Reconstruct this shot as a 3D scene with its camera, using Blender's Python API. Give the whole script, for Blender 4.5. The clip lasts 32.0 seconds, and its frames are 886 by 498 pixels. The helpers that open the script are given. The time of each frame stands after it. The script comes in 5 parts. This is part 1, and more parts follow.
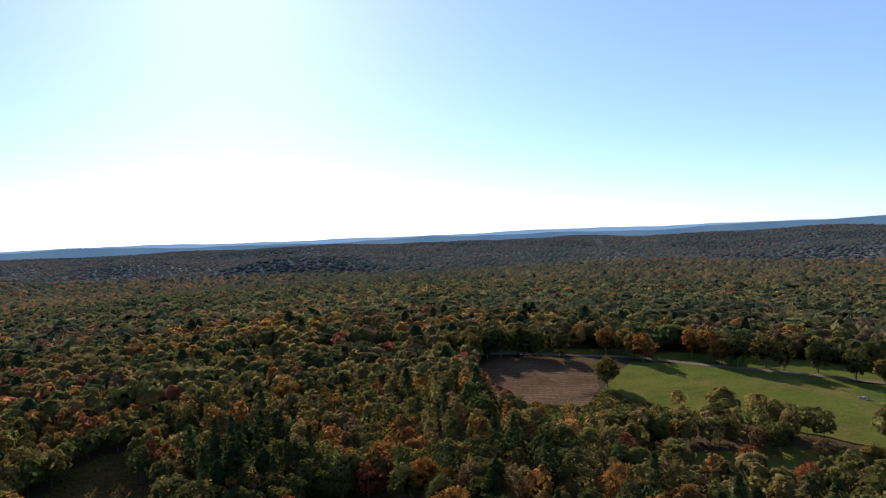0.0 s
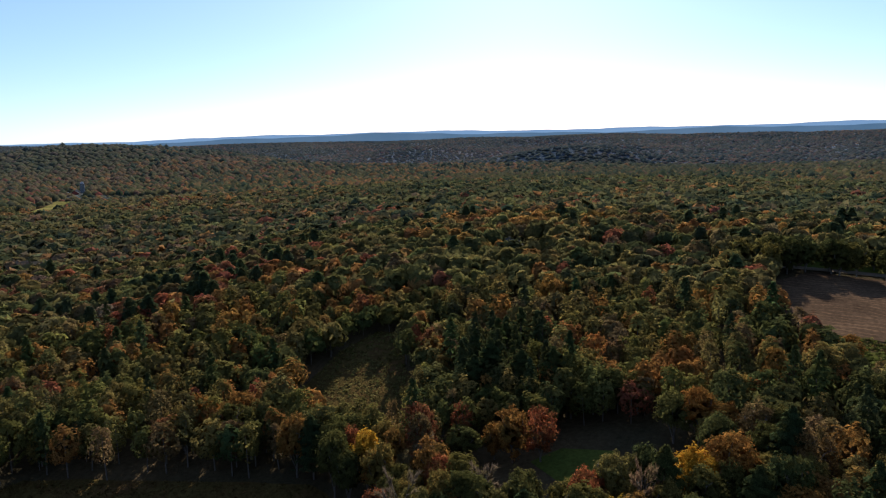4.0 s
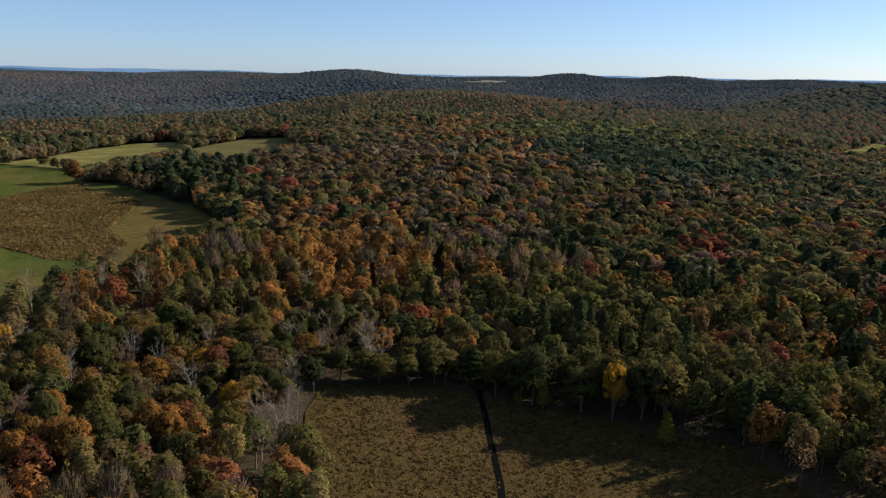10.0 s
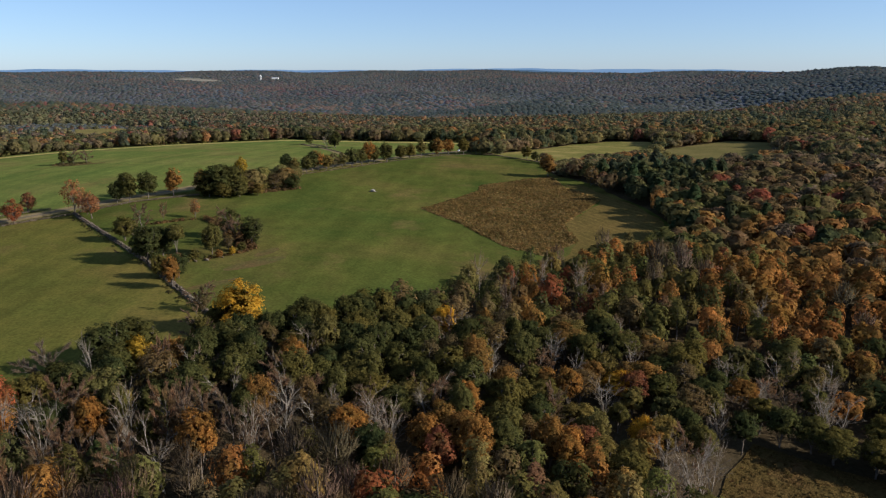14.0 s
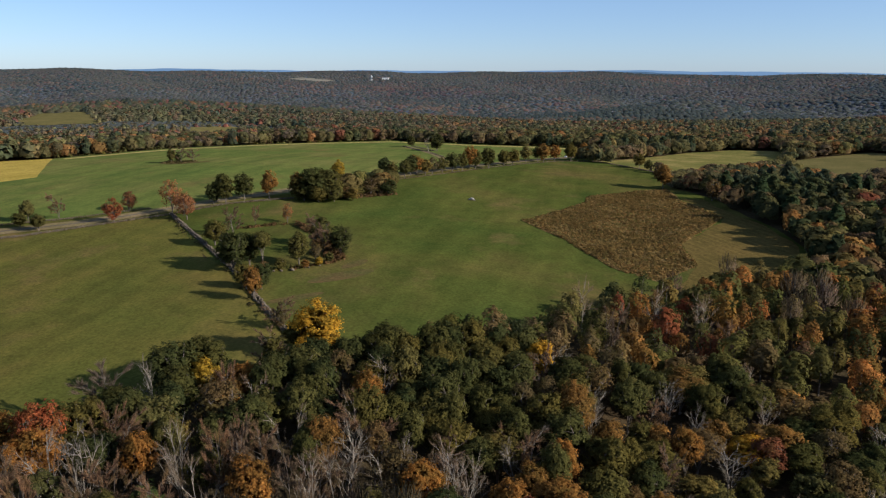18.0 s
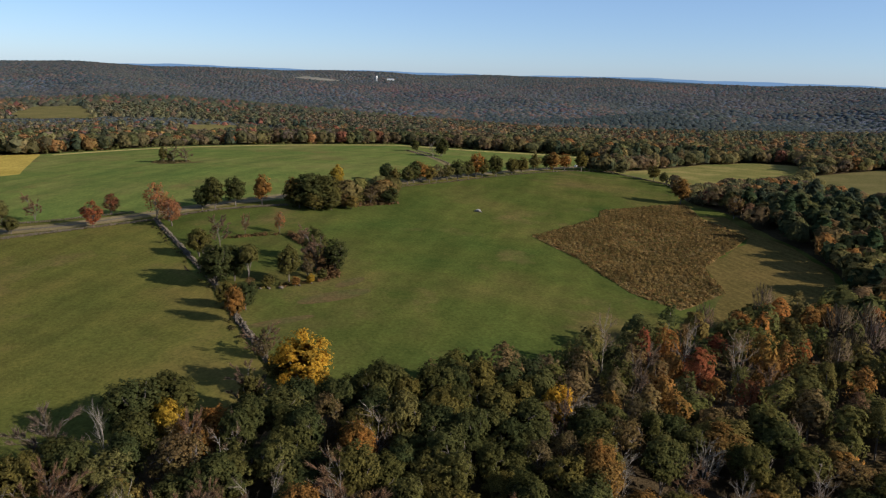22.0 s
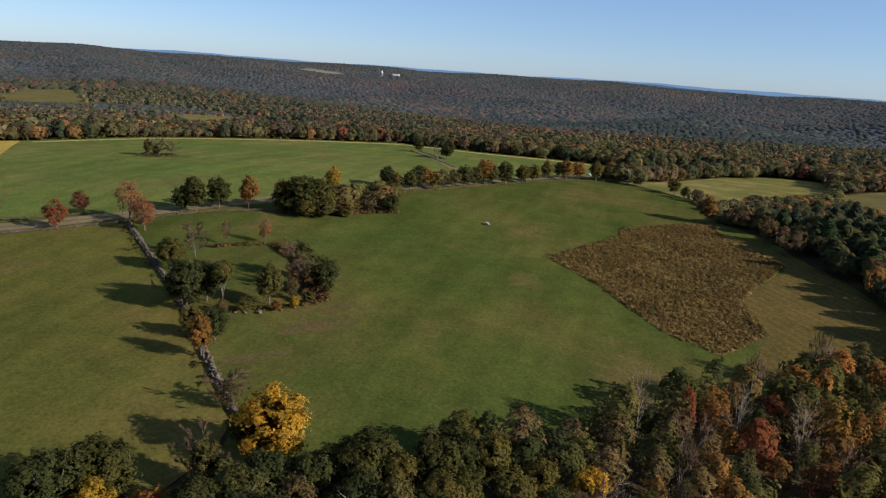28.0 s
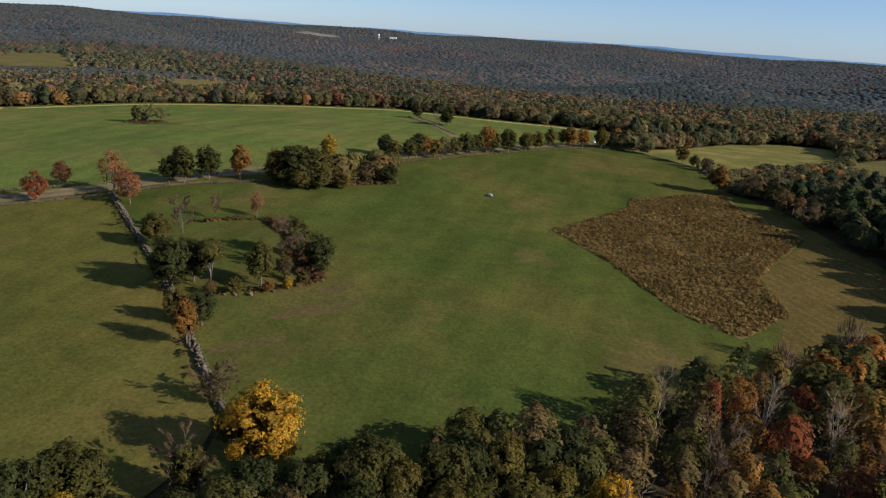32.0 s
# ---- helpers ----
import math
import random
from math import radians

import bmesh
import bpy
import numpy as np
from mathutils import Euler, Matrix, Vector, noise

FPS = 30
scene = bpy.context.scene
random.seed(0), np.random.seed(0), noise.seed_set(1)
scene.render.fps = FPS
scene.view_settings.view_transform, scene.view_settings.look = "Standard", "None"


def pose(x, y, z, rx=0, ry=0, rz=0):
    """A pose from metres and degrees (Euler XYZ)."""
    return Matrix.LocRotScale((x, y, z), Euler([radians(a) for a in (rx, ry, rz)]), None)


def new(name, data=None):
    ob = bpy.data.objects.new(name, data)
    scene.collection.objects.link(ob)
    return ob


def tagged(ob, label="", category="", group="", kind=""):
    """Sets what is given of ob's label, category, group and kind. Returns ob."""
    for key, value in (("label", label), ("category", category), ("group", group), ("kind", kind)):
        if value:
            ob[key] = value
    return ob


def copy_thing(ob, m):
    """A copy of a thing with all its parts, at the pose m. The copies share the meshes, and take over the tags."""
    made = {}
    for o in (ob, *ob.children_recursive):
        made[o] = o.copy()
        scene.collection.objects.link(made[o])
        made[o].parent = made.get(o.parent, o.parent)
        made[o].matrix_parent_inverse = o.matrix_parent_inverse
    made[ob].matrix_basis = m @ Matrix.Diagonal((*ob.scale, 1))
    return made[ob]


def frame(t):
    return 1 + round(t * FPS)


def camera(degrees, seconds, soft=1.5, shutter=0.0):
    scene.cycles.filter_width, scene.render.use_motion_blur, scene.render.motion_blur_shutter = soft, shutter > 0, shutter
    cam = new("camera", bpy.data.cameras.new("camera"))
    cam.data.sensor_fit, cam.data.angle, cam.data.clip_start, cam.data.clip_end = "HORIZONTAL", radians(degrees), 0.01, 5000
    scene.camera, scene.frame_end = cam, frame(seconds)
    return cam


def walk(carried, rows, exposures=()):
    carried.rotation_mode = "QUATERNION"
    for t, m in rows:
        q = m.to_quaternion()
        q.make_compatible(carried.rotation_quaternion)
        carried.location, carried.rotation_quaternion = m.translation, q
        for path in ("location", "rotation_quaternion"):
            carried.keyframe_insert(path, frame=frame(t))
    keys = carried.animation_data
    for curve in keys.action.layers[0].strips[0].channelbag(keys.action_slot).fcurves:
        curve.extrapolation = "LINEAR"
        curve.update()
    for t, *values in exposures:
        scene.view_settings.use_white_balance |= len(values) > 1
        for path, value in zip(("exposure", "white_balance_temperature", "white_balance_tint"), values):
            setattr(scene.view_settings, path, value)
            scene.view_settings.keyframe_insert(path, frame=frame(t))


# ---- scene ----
EXPOSURES = [(0.0, 0.88, 5650, 12), (3.5, 0.80, 5650, 12), (6.0, 0.58, 5650, 12), (10.0, 0.54, 5650, 12), (13.0, 0.60, 5650, 12), (18.0, 0.58, 5650, 12), (24.0, 0.53, 5650, 12), (32.0, 0.44, 5650, 12)]
cam = camera(63.67, 32.0, soft=1.2)
# seconds, place in metres, heading, tilt and lean in degrees
PATH = [
    (0.0, -82.17, -18.50, 82.30, -112.14, -1.32, -2.45),
    (0.5, -78.99, -20.32, 82.27, -106.65, -1.19, -2.31),
    (1.0, -75.71, -22.10, 82.25, -101.19, -1.13, -2.12),
    (1.5, -72.32, -23.76, 82.18, -97.79, -1.13, -2.00),
    (2.0, -68.90, -25.06, 82.08, -96.08, -1.72, -1.95),
    (2.5, -65.47, -26.02, 82.03, -94.52, -3.66, -1.90),
    (3.0, -62.04, -26.73, 82.01, -93.02, -5.72, -1.83),
    (3.5, -58.62, -27.35, 81.95, -91.41, -7.79, -1.70),
    (5.5, -43.91, -28.42, 81.74, -80.96, -13.14, 0.14),
    (6.0, -39.91, -28.35, 81.84, -74.75, -13.19, 0.34),
    (6.5, -35.89, -28.12, 81.91, -68.88, -13.27, 0.40),
    (7.0, -32.07, -27.48, 81.92, -63.44, -13.34, 0.56),
    (7.5, -28.30, -26.40, 81.87, -57.46, -13.43, 0.67),
    (8.0, -24.53, -25.17, 81.69, -50.86, -13.49, 0.78),
    (8.5, -20.78, -23.68, 81.51, -44.60, -13.59, 0.88),
    (9.0, -17.21, -21.90, 81.26, -39.16, -13.68, 0.91),
    (9.5, -13.99, -19.81, 81.04, -34.51, -13.79, 0.90),
    (10.0, -11.19, -17.52, 80.87, -29.73, -13.88, 0.81),
    (10.5, -8.84, -14.98, 80.75, -24.75, -13.97, 0.83),
    (11.0, -6.64, -12.26, 80.61, -19.68, -14.03, 0.76),
    (11.5, -4.58, -9.30, 80.41, -14.63, -14.09, 0.65),
    (12.0, -2.71, -6.28, 80.22, -9.65, -14.12, 0.50),
    (12.5, -1.19, -3.24, 80.09, -4.82, -14.15, 0.39),
    (13.0, 0.00, -0.00, 80.00, 0.00, -14.15, 0.23),
    (13.5, 0.94, 3.34, 79.89, 4.64, -14.15, 0.16),
    (14.0, 1.72, 6.72, 79.82, 7.49, -14.15, -0.01),
    (14.5, 2.20, 10.10, 79.77, 8.09, -14.14, -0.07),
    (15.0, 2.21, 13.49, 79.81, 8.49, -14.14, -0.14),
    (15.5, 2.00, 16.86, 79.83, 10.54, -14.14, -0.10),
    (17.5, -0.41, 30.60, 80.08, 15.66, -14.12, 0.20),
    (18.0, -1.29, 34.11, 80.06, 15.92, -14.09, 0.32),
    (18.5, -2.33, 37.60, 80.04, 15.98, -14.05, 0.43),
    (19.0, -3.52, 41.03, 80.02, 15.98, -14.02, 0.56),
    (19.5, -4.73, 44.34, 80.05, 15.97, -14.00, 0.76),
    (20.0, -5.88, 47.60, 80.10, 15.97, -13.97, 0.94),
    (20.5, -6.99, 50.81, 80.13, 15.97, -13.96, 1.17),
    (21.0, -8.15, 53.98, 80.11, 15.97, -13.94, 1.40),
    (21.5, -9.31, 57.18, 80.06, 15.98, -13.92, 1.62),
    (22.0, -10.47, 60.33, 79.94, 15.98, -13.91, 1.80),
    (22.5, -11.67, 63.49, 79.85, 15.99, -13.90, 2.00),
    (23.0, -12.81, 66.68, 79.84, 16.01, -13.92, 2.20),
    (23.5, -13.85, 69.81, 79.83, 16.02, -13.94, 2.39),
    (24.0, -14.95, 72.80, 79.83, 16.04, -13.97, 2.56),
    (24.5, -16.12, 75.88, 79.81, 16.04, -13.99, 2.75),
    (25.0, -17.31, 79.05, 79.75, 16.04, -14.03, 2.96),
    (25.5, -18.40, 82.09, 79.65, 16.03, -14.05, 3.19),
    (27.5, -22.60, 93.67, 79.74, 15.94, -14.11, 3.89),
    (28.0, -23.56, 96.14, 79.79, 15.90, -14.11, 3.99),
    (28.5, -24.50, 98.47, 79.75, 15.84, -14.11, 4.06),
    (29.0, -25.38, 100.61, 79.64, 15.81, -14.10, 4.12),
    (29.5, -26.26, 102.60, 79.48, 15.78, -14.09, 4.18),
    (30.0, -27.06, 104.42, 79.39, 15.76, -14.08, 4.18),
    (30.5, -27.79, 106.09, 79.26, 15.72, -14.22, 4.19),
    (31.0, -28.45, 107.73, 79.35, 15.60, -15.58, 4.14),
    (31.5, -29.14, 109.36, 79.35, 15.60, -15.73, 4.13),
    (32.0, -29.75, 110.81, 79.30, 15.51, -16.85, 4.05),
]


def carried_pose(x, y, z, heading, tilt, lean):
    return pose(x, y, z, 90 + tilt, 0, heading) @ pose(0, 0, 0, 0, 0, lean)


walk(cam, [(t, carried_pose(*row)) for t, *row in PATH], EXPOSURES)


# ---- light ----
SUN_HEADING, SUN_HEIGHT = -96.0, 24.5
sky_world = bpy.data.worlds.new("sky")
scene.world = sky_world
sky_world.use_nodes = True
sky_nodes = sky_world.node_tree
sky_tex = sky_nodes.nodes.new("ShaderNodeTexSky")
sky_tex.sky_type, sky_tex.sun_disc = "NISHITA", False
sky_tex.sun_elevation = radians(SUN_HEIGHT)
sky_tex.sun_rotation = radians(-SUN_HEADING)
sky_tex.altitude, sky_tex.air_density, sky_tex.dust_density, sky_tex.ozone_density = 700, 0.8, 0.46, 2.7
sky_nodes.nodes["Background"].inputs[1].default_value = 0.078
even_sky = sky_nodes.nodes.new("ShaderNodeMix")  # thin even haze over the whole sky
even_sky.data_type = "RGBA"
even_sky.inputs[0].default_value = 0.3
even_sky.inputs[7].default_value = (3.9, 5.1, 6.6, 1.0)
sky_nodes.links.new(sky_tex.outputs[0], even_sky.inputs[6])
sky_nodes.links.new(even_sky.outputs[2], sky_nodes.nodes["Background"].inputs[0])
sun = new("sun", bpy.data.lights.new("sun", "SUN"))
sun.data.energy, sun.data.angle, sun.data.color = 5.8, radians(0.55), (1.0, 0.885, 0.69)
sun_way = Vector((-math.sin(radians(SUN_HEADING)) * math.cos(radians(SUN_HEIGHT)),
                  math.cos(radians(SUN_HEADING)) * math.cos(radians(SUN_HEIGHT)), math.sin(radians(SUN_HEIGHT))))
sun.rotation_mode = "QUATERNION"
sun.rotation_quaternion = sun_way.to_track_quat("Z", "Y")
sun.location = (0, 0, 300)


# ---- materials ----
def shader(name, rough=0.9, spec=0.2):
    m = bpy.data.materials.new(name)
    m.use_nodes = True
    b = m.node_tree.nodes["Principled BSDF"]
    b.inputs["Roughness"].default_value = rough
    b.inputs["Specular IOR Level"].default_value = spec
    return m, m.node_tree, b


def node(tree, kind, **values):
    n = tree.nodes.new(kind)
    for key, value in values.items():
        n.inputs[key.replace("_", " ")].default_value = value
    return n


def noise_at(tree, scale, detail=4.0, rough=0.55):
    co = tree.nodes.new("ShaderNodeNewGeometry")
    n = node(tree, "ShaderNodeTexNoise", Scale=scale, Detail=detail, Roughness=rough)
    tree.links.new(co.outputs["Position"], n.inputs["Vector"])
    return n.outputs["Fac"]


def ramp(tree, fac, stops):
    r = tree.nodes.new("ShaderNodeValToRGB")
    while len(r.color_ramp.elements) < len(stops):
        r.color_ramp.elements.new(0.5)
    for e, (p, c) in zip(r.color_ramp.elements, stops):
        e.position, e.color = p, (*c, 1)
    tree.links.new(fac, r.inputs[0])
    return r.outputs[0]


def blend(tree, fac, a, b, mode="MIX"):
    m = tree.nodes.new("ShaderNodeMix")
    m.data_type, m.blend_type = "RGBA", mode
    for socket, value in ((m.inputs[0], fac), (m.inputs[6], a), (m.inputs[7], b)):
        if isinstance(value, (int, float)):
            socket.default_value = value
        elif isinstance(value, tuple):
            socket.default_value = (*value, 1)
        else:
            tree.links.new(value, socket)
    return m.outputs[2]


def bump(tree, bsdf, height, strength, distance):
    b = node(tree, "ShaderNodeBump", Strength=strength, Distance=distance)
    tree.links.new(height, b.inputs["Height"])
    tree.links.new(b.outputs[0], bsdf.inputs["Normal"])


def sheet_material(name, large, fine, large_scale=0.02, fine_scale=1.2, relief=0.3, rough=0.95):
    """Ground cover: a broad patchwork times a fine grain, with fine relief."""
    m, tree, b = shader(name, 1.0, 0.0)
    broad = ramp(tree, noise_at(tree, large_scale, 5, 0.6), large)
    grain = ramp(tree, noise_at(tree, fine_scale, 6, 0.7), fine)
    colour = blend(tree, 1.0, broad, grain, "MULTIPLY")
    tree.links.new(colour, b.inputs["Base Color"])
    bump(tree, b, noise_at(tree, fine_scale * 1.7, 5, 0.7), 1.0, relief)
    return m


FAR_GREY = [(0.3, (0.7, 0.7, 0.7)), (0.7, (1.2, 1.2, 1.2))]
GREY = [(0.3, (0.62, 0.62, 0.62)), (0.7, (1.25, 1.25, 1.25))]
FLOOR = sheet_material("leaf_litter", [(0.35, (0.045, 0.036, 0.02)), (0.65, (0.075, 0.052, 0.028))], GREY, 0.03, 0.6, 0.5)
# both canopy sheets: blue air haze is painted into their base colours
CANOPY = sheet_material("hazed_far_canopy", [(0.3, (0.058, 0.068, 0.06)), (0.5, (0.072, 0.078, 0.072)), (0.7, (0.09, 0.083, 0.076))], FAR_GREY, 0.006, 0.06, 6.0)
CANOPY_FAR = sheet_material("hazed_distant_canopy", [(0.34, (0.06, 0.076, 0.093)), (0.5, (0.082, 0.094, 0.112)), (0.62, (0.112, 0.106, 0.115))], [(0.32, (0.72, 0.74, 0.76)), (0.68, (1.26, 1.24, 1.2))], 0.0035, 0.09, 4.0)
SEDGE = sheet_material("sedge", [(0.3, (0.078, 0.0468, 0.01716)), (0.52, (0.0741, 0.05148, 0.01716)), (0.72, (0.0936, 0.0468, 0.02184))],
                       [(0.3, (0.62, 0.62, 0.62)), (0.7, (1.3, 1.3, 1.3))], 0.045, 0.9, 0.6)
BRUSH = sheet_material("scrub_soil", [(0.35, (0.14, 0.095, 0.036)), (0.65, (0.17, 0.115, 0.045))], GREY, 0.06, 0.8, 0.6)
HAY = sheet_material("mown_hay", [(0.35, (0.105, 0.105, 0.03)), (0.5, (0.15, 0.13, 0.038)), (0.65, (0.22, 0.17, 0.06))], GREY, 0.03, 0.8, 0.15)
SPARE = sheet_material("dry_grass", [(0.35, (0.1, 0.088, 0.03)), (0.65, (0.14, 0.112, 0.042))], GREY, 0.04, 0.7, 0.15)
TAN = sheet_material("ripe_crop", [(0.35, (0.29, 0.21, 0.04)), (0.65, (0.38, 0.27, 0.06))], GREY, 0.05, 0.6, 0.4)
VERGE = sheet_material("dry_verge", [(0.35, (0.14, 0.115, 0.05)), (0.65, (0.21, 0.155, 0.08))], GREY, 0.08, 0.9, 0.25)
ASPHALT = sheet_material("worn_asphalt", [(0.35, (0.105, 0.082, 0.06)), (0.65, (0.145, 0.115, 0.085))], GREY, 0.1, 1.5, 0.03)
STONE = sheet_material("field_stone", [(0.35, (0.078, 0.06, 0.042)), (0.65, (0.165, 0.132, 0.098))], GREY, 0.5, 3.0, 0.1)


def furrow_material(name, base, period, turn, distort, pale):
    """Turned soil: pale stubble rows over dark earth."""
    m, tree, b = shader(name, 1.0, 0.0)
    broad = ramp(tree, noise_at(tree, 0.05, 5, 0.6), base)
    place = tree.nodes.new("ShaderNodeNewGeometry")
    turned = tree.nodes.new("ShaderNodeMapping")
    turned.inputs["Rotation"].default_value = (0, 0, radians(turn))
    tree.links.new(place.outputs["Position"], turned.inputs[0])
    wave = node(tree, "ShaderNodeTexWave", Scale=0.31 / period, Distortion=distort, Detail=3.0, Detail_Scale=0.25)
    tree.links.new(turned.outputs[0], wave.inputs["Vector"])
    rows = ramp(tree, wave.outputs["Fac"], [(0.25, (0.85, 0.85, 0.85)), (0.8, (1.0, 1.0, 1.0)), (0.97, pale)])
    strewn = ramp(tree, noise_at(tree, 0.11, 5, 0.7), [(0.42, (0.12, 0.12, 0.12)), (0.6, (1, 1, 1))])
    rows = blend(tree, strewn, (0.9, 0.9, 0.9), rows)
    colour = blend(tree, 1.0, broad, rows, "MULTIPLY")
    grain = ramp(tree, noise_at(tree, 0.8, 6, 0.7), [(0.3, (0.6, 0.6, 0.6)), (0.7, (1.3, 1.3, 1.3))])
    colour = blend(tree, 1.0, colour, grain, "MULTIPLY")
    tree.links.new(colour, b.inputs["Base Color"])
    bump(tree, b, noise_at(tree, 1.2, 5, 0.7), 1.0, 0.2)
    return m


def pasture_material(name, base, stripe_turn):
    """Grazed turf: broad patches, mown lanes, a few dry brown places, and a fine grain."""
    m, tree, b = shader(name, 1.0, 0.0)
    broad = ramp(tree, noise_at(tree, 0.012, 4, 0.6), base)
    place = tree.nodes.new("ShaderNodeNewGeometry")
    turned = tree.nodes.new("ShaderNodeMapping")
    turned.inputs["Rotation"].default_value = (0, 0, radians(stripe_turn))
    turned.inputs["Scale"].default_value = (0.035, 0.006, 0.01)
    tree.links.new(place.outputs["Position"], turned.inputs[0])
    streak = node(tree, "ShaderNodeTexNoise", Scale=2.0, Detail=5.0, Roughness=0.65)
    tree.links.new(turned.outputs[0], streak.inputs["Vector"])
    lanes = ramp(tree, streak.outputs["Fac"], [(0.3, (0.8, 0.8, 0.8)), (0.7, (1.2, 1.16, 1.1))])
    colour = blend(tree, 1.0, broad, lanes, "MULTIPLY")
    dry = ramp(tree, noise_at(tree, 0.022, 6, 0.65), [(0.56, (0, 0, 0)), (0.74, (0.8, 0.8, 0.8))])
    colour = blend(tree, dry, colour, (0.13, 0.085, 0.035))
    mottle = ramp(tree, noise_at(tree, 0.09, 6, 0.7), [(0.3, (0.78, 0.82, 0.84)), (0.7, (1.2, 1.14, 1.1))])
    colour = blend(tree, 1.0, colour, mottle, "MULTIPLY")
    grain = ramp(tree, noise_at(tree, 0.9, 6, 0.7), [(0.3, (0.66, 0.68, 0.7)), (0.7, (1.3, 1.28, 1.24))])
    colour = blend(tree, 1.0, colour, grain, "MULTIPLY")
    tree.links.new(colour, b.inputs["Base Color"])
    bump(tree, b, noise_at(tree, 1.6, 5, 0.7), 1.0, 0.12)
    return m


PLOUGH = furrow_material("ploughed_soil", [(0.35, (0.064, 0.041, 0.026)), (0.65, (0.11, 0.069, 0.042))], 3.2, 40, 22.0, (1.55, 1.45, 1.3))
STUBBLE = furrow_material("mown_brown_grass", [(0.35, (0.093, 0.0702, 0.0216)), (0.65, (0.126, 0.0873, 0.0279))], 4.5, -35, 2.0, (1.12, 1.1, 1.06))
TURF = pasture_material("pasture_turf", [(0.3, (0.0449, 0.0638, 0.0144)), (0.5, (0.0615, 0.0702, 0.0163)), (0.7, (0.0938, 0.0765, 0.0242))], 35)
TURF_W = pasture_material("west_turf", [(0.3, (0.069, 0.0773, 0.0175)), (0.5, (0.0869, 0.0819, 0.02)), (0.7, (0.123, 0.0894, 0.0288))], 50)
TURF_B = pasture_material("back_turf", [(0.3, (0.08, 0.11, 0.027)), (0.5, (0.098, 0.117, 0.03)), (0.7, (0.136, 0.126, 0.041))], 20)
LAWN = pasture_material("lawn_turf", [(0.3, (0.054, 0.072, 0.015)), (0.5, (0.068, 0.079, 0.017)), (0.7, (0.086, 0.084, 0.021))], 10)


def leaf_material(name, colour=None, lacy=3.2, far=False, thinness=0.52):
    """Leaves: thin, let some light through, each spray a little different. With no colour, the woods' own tones."""
    m, tree, b = shader(name, 1.0, 0.0)
    if colour:
        hue = tree.nodes.new("ShaderNodeObjectInfo")
        warm = tuple(min(1, c * k) for c, k in zip(colour, (1.25, 1.1, 0.9)))
        cool = tuple(c * k for c, k in zip(colour, (0.75, 0.88, 0.95)))
        base = ramp(tree, hue.outputs["Random"], [(0.0, cool), (1.0, warm)])
    else:
        tone = tree.nodes.new("ShaderNodeAttribute")
        tone.attribute_name = "tone"
        base = tone.outputs["Color"]
    turned = ramp(tree, noise_at(tree, 0.22, 3), [(0.48, (0, 0, 0)), (0.66, (0.55, 0.55, 0.55))])
    base = blend(tree, turned, base, (0.085, 0.075, 0.022))
    island = tree.nodes.new("ShaderNodeNewGeometry")
    vary = ramp(tree, island.outputs["Random Per Island"], [(0.0, (0.84, 0.85, 0.86)), (1.0, (1.16, 1.14, 1.1))])
    base = blend(tree, 1.0, base, vary, "MULTIPLY")
    clump = ramp(tree, noise_at(tree, 0.35, 2), [(0.3, (0.78, 0.8, 0.82)), (0.7, (1.2, 1.18, 1.12))])
    base = blend(tree, 1.0, base, clump, "MULTIPLY")
    fleck = ramp(tree, noise_at(tree, 1.1 if far else 3.4, 2, 0.75), [(0.36, (0.74, 0.75, 0.77)), (0.62, (1.16, 1.15, 1.13))] if far else [(0.36, (0.4, 0.41, 0.44)), (0.64, (1.55, 1.52, 1.46))])
    base = blend(tree, 1.0, base, fleck, "MULTIPLY")
    tree.links.new(base, b.inputs["Base Color"])
    thin = tree.nodes.new("ShaderNodeBsdfTranslucent")
    tree.links.new(base, thin.inputs["Color"])
    mix = tree.nodes.new("ShaderNodeMixShader")
    mix.inputs[0].default_value = thinness
    out = tree.nodes["Material Output"]
    tree.links.new(b.outputs[0], mix.inputs[1])
    tree.links.new(thin.outputs[0], mix.inputs[2])
    tree.links.new(mix.outputs[0], out.inputs[0])
    if lacy:
        gap = ramp(tree, noise_at(tree, lacy, 2, 0.8), [(0.385, (0, 0, 0)), (0.405, (1, 1, 1))])
        clear = tree.nodes.new("ShaderNodeBsdfTransparent")
        cut = tree.nodes.new("ShaderNodeMixShader")
        tree.links.new(gap, cut.inputs[0])
        tree.links.new(clear.outputs[0], cut.inputs[1])
        tree.links.new(mix.outputs[0], cut.inputs[2])
        tree.links.new(cut.outputs[0], out.inputs[0])
    return m


TONES = {
    "olive": (0.106, 0.094, 0.03), "dark_green": (0.062, 0.066, 0.024), "pine": (0.046, 0.058, 0.024),
    "orange": (0.255, 0.126, 0.036), "rust": (0.145, 0.096, 0.044), "red": (0.215, 0.072, 0.036),
    "yellow": (0.41, 0.24, 0.028), "salmon": (0.31, 0.125, 0.056), "lime": (0.19, 0.18, 0.03),
    "twig": (0.2, 0.15, 0.115), "gold": (0.168, 0.13, 0.042), "haze": (0.19, 0.12, 0.08),
}
LEAVES = {k: leaf_material(k + "_leaves", c, 0 if k in ("twig", "haze") else 3.2) for k, c in TONES.items()}
WOODS = leaf_material("mixed_leaves", None, 0, True, 0.5)
TUFTS = leaf_material("weed_leaves", None, 0, True)
MIDDLE_WOODS = leaf_material("middle_mixed_leaves", None, 1.6)
FAR_WOODS = leaf_material("far_mixed_leaves", None, 0, True, 0.36)
NEAR_WOODS = leaf_material("near_mixed_leaves")


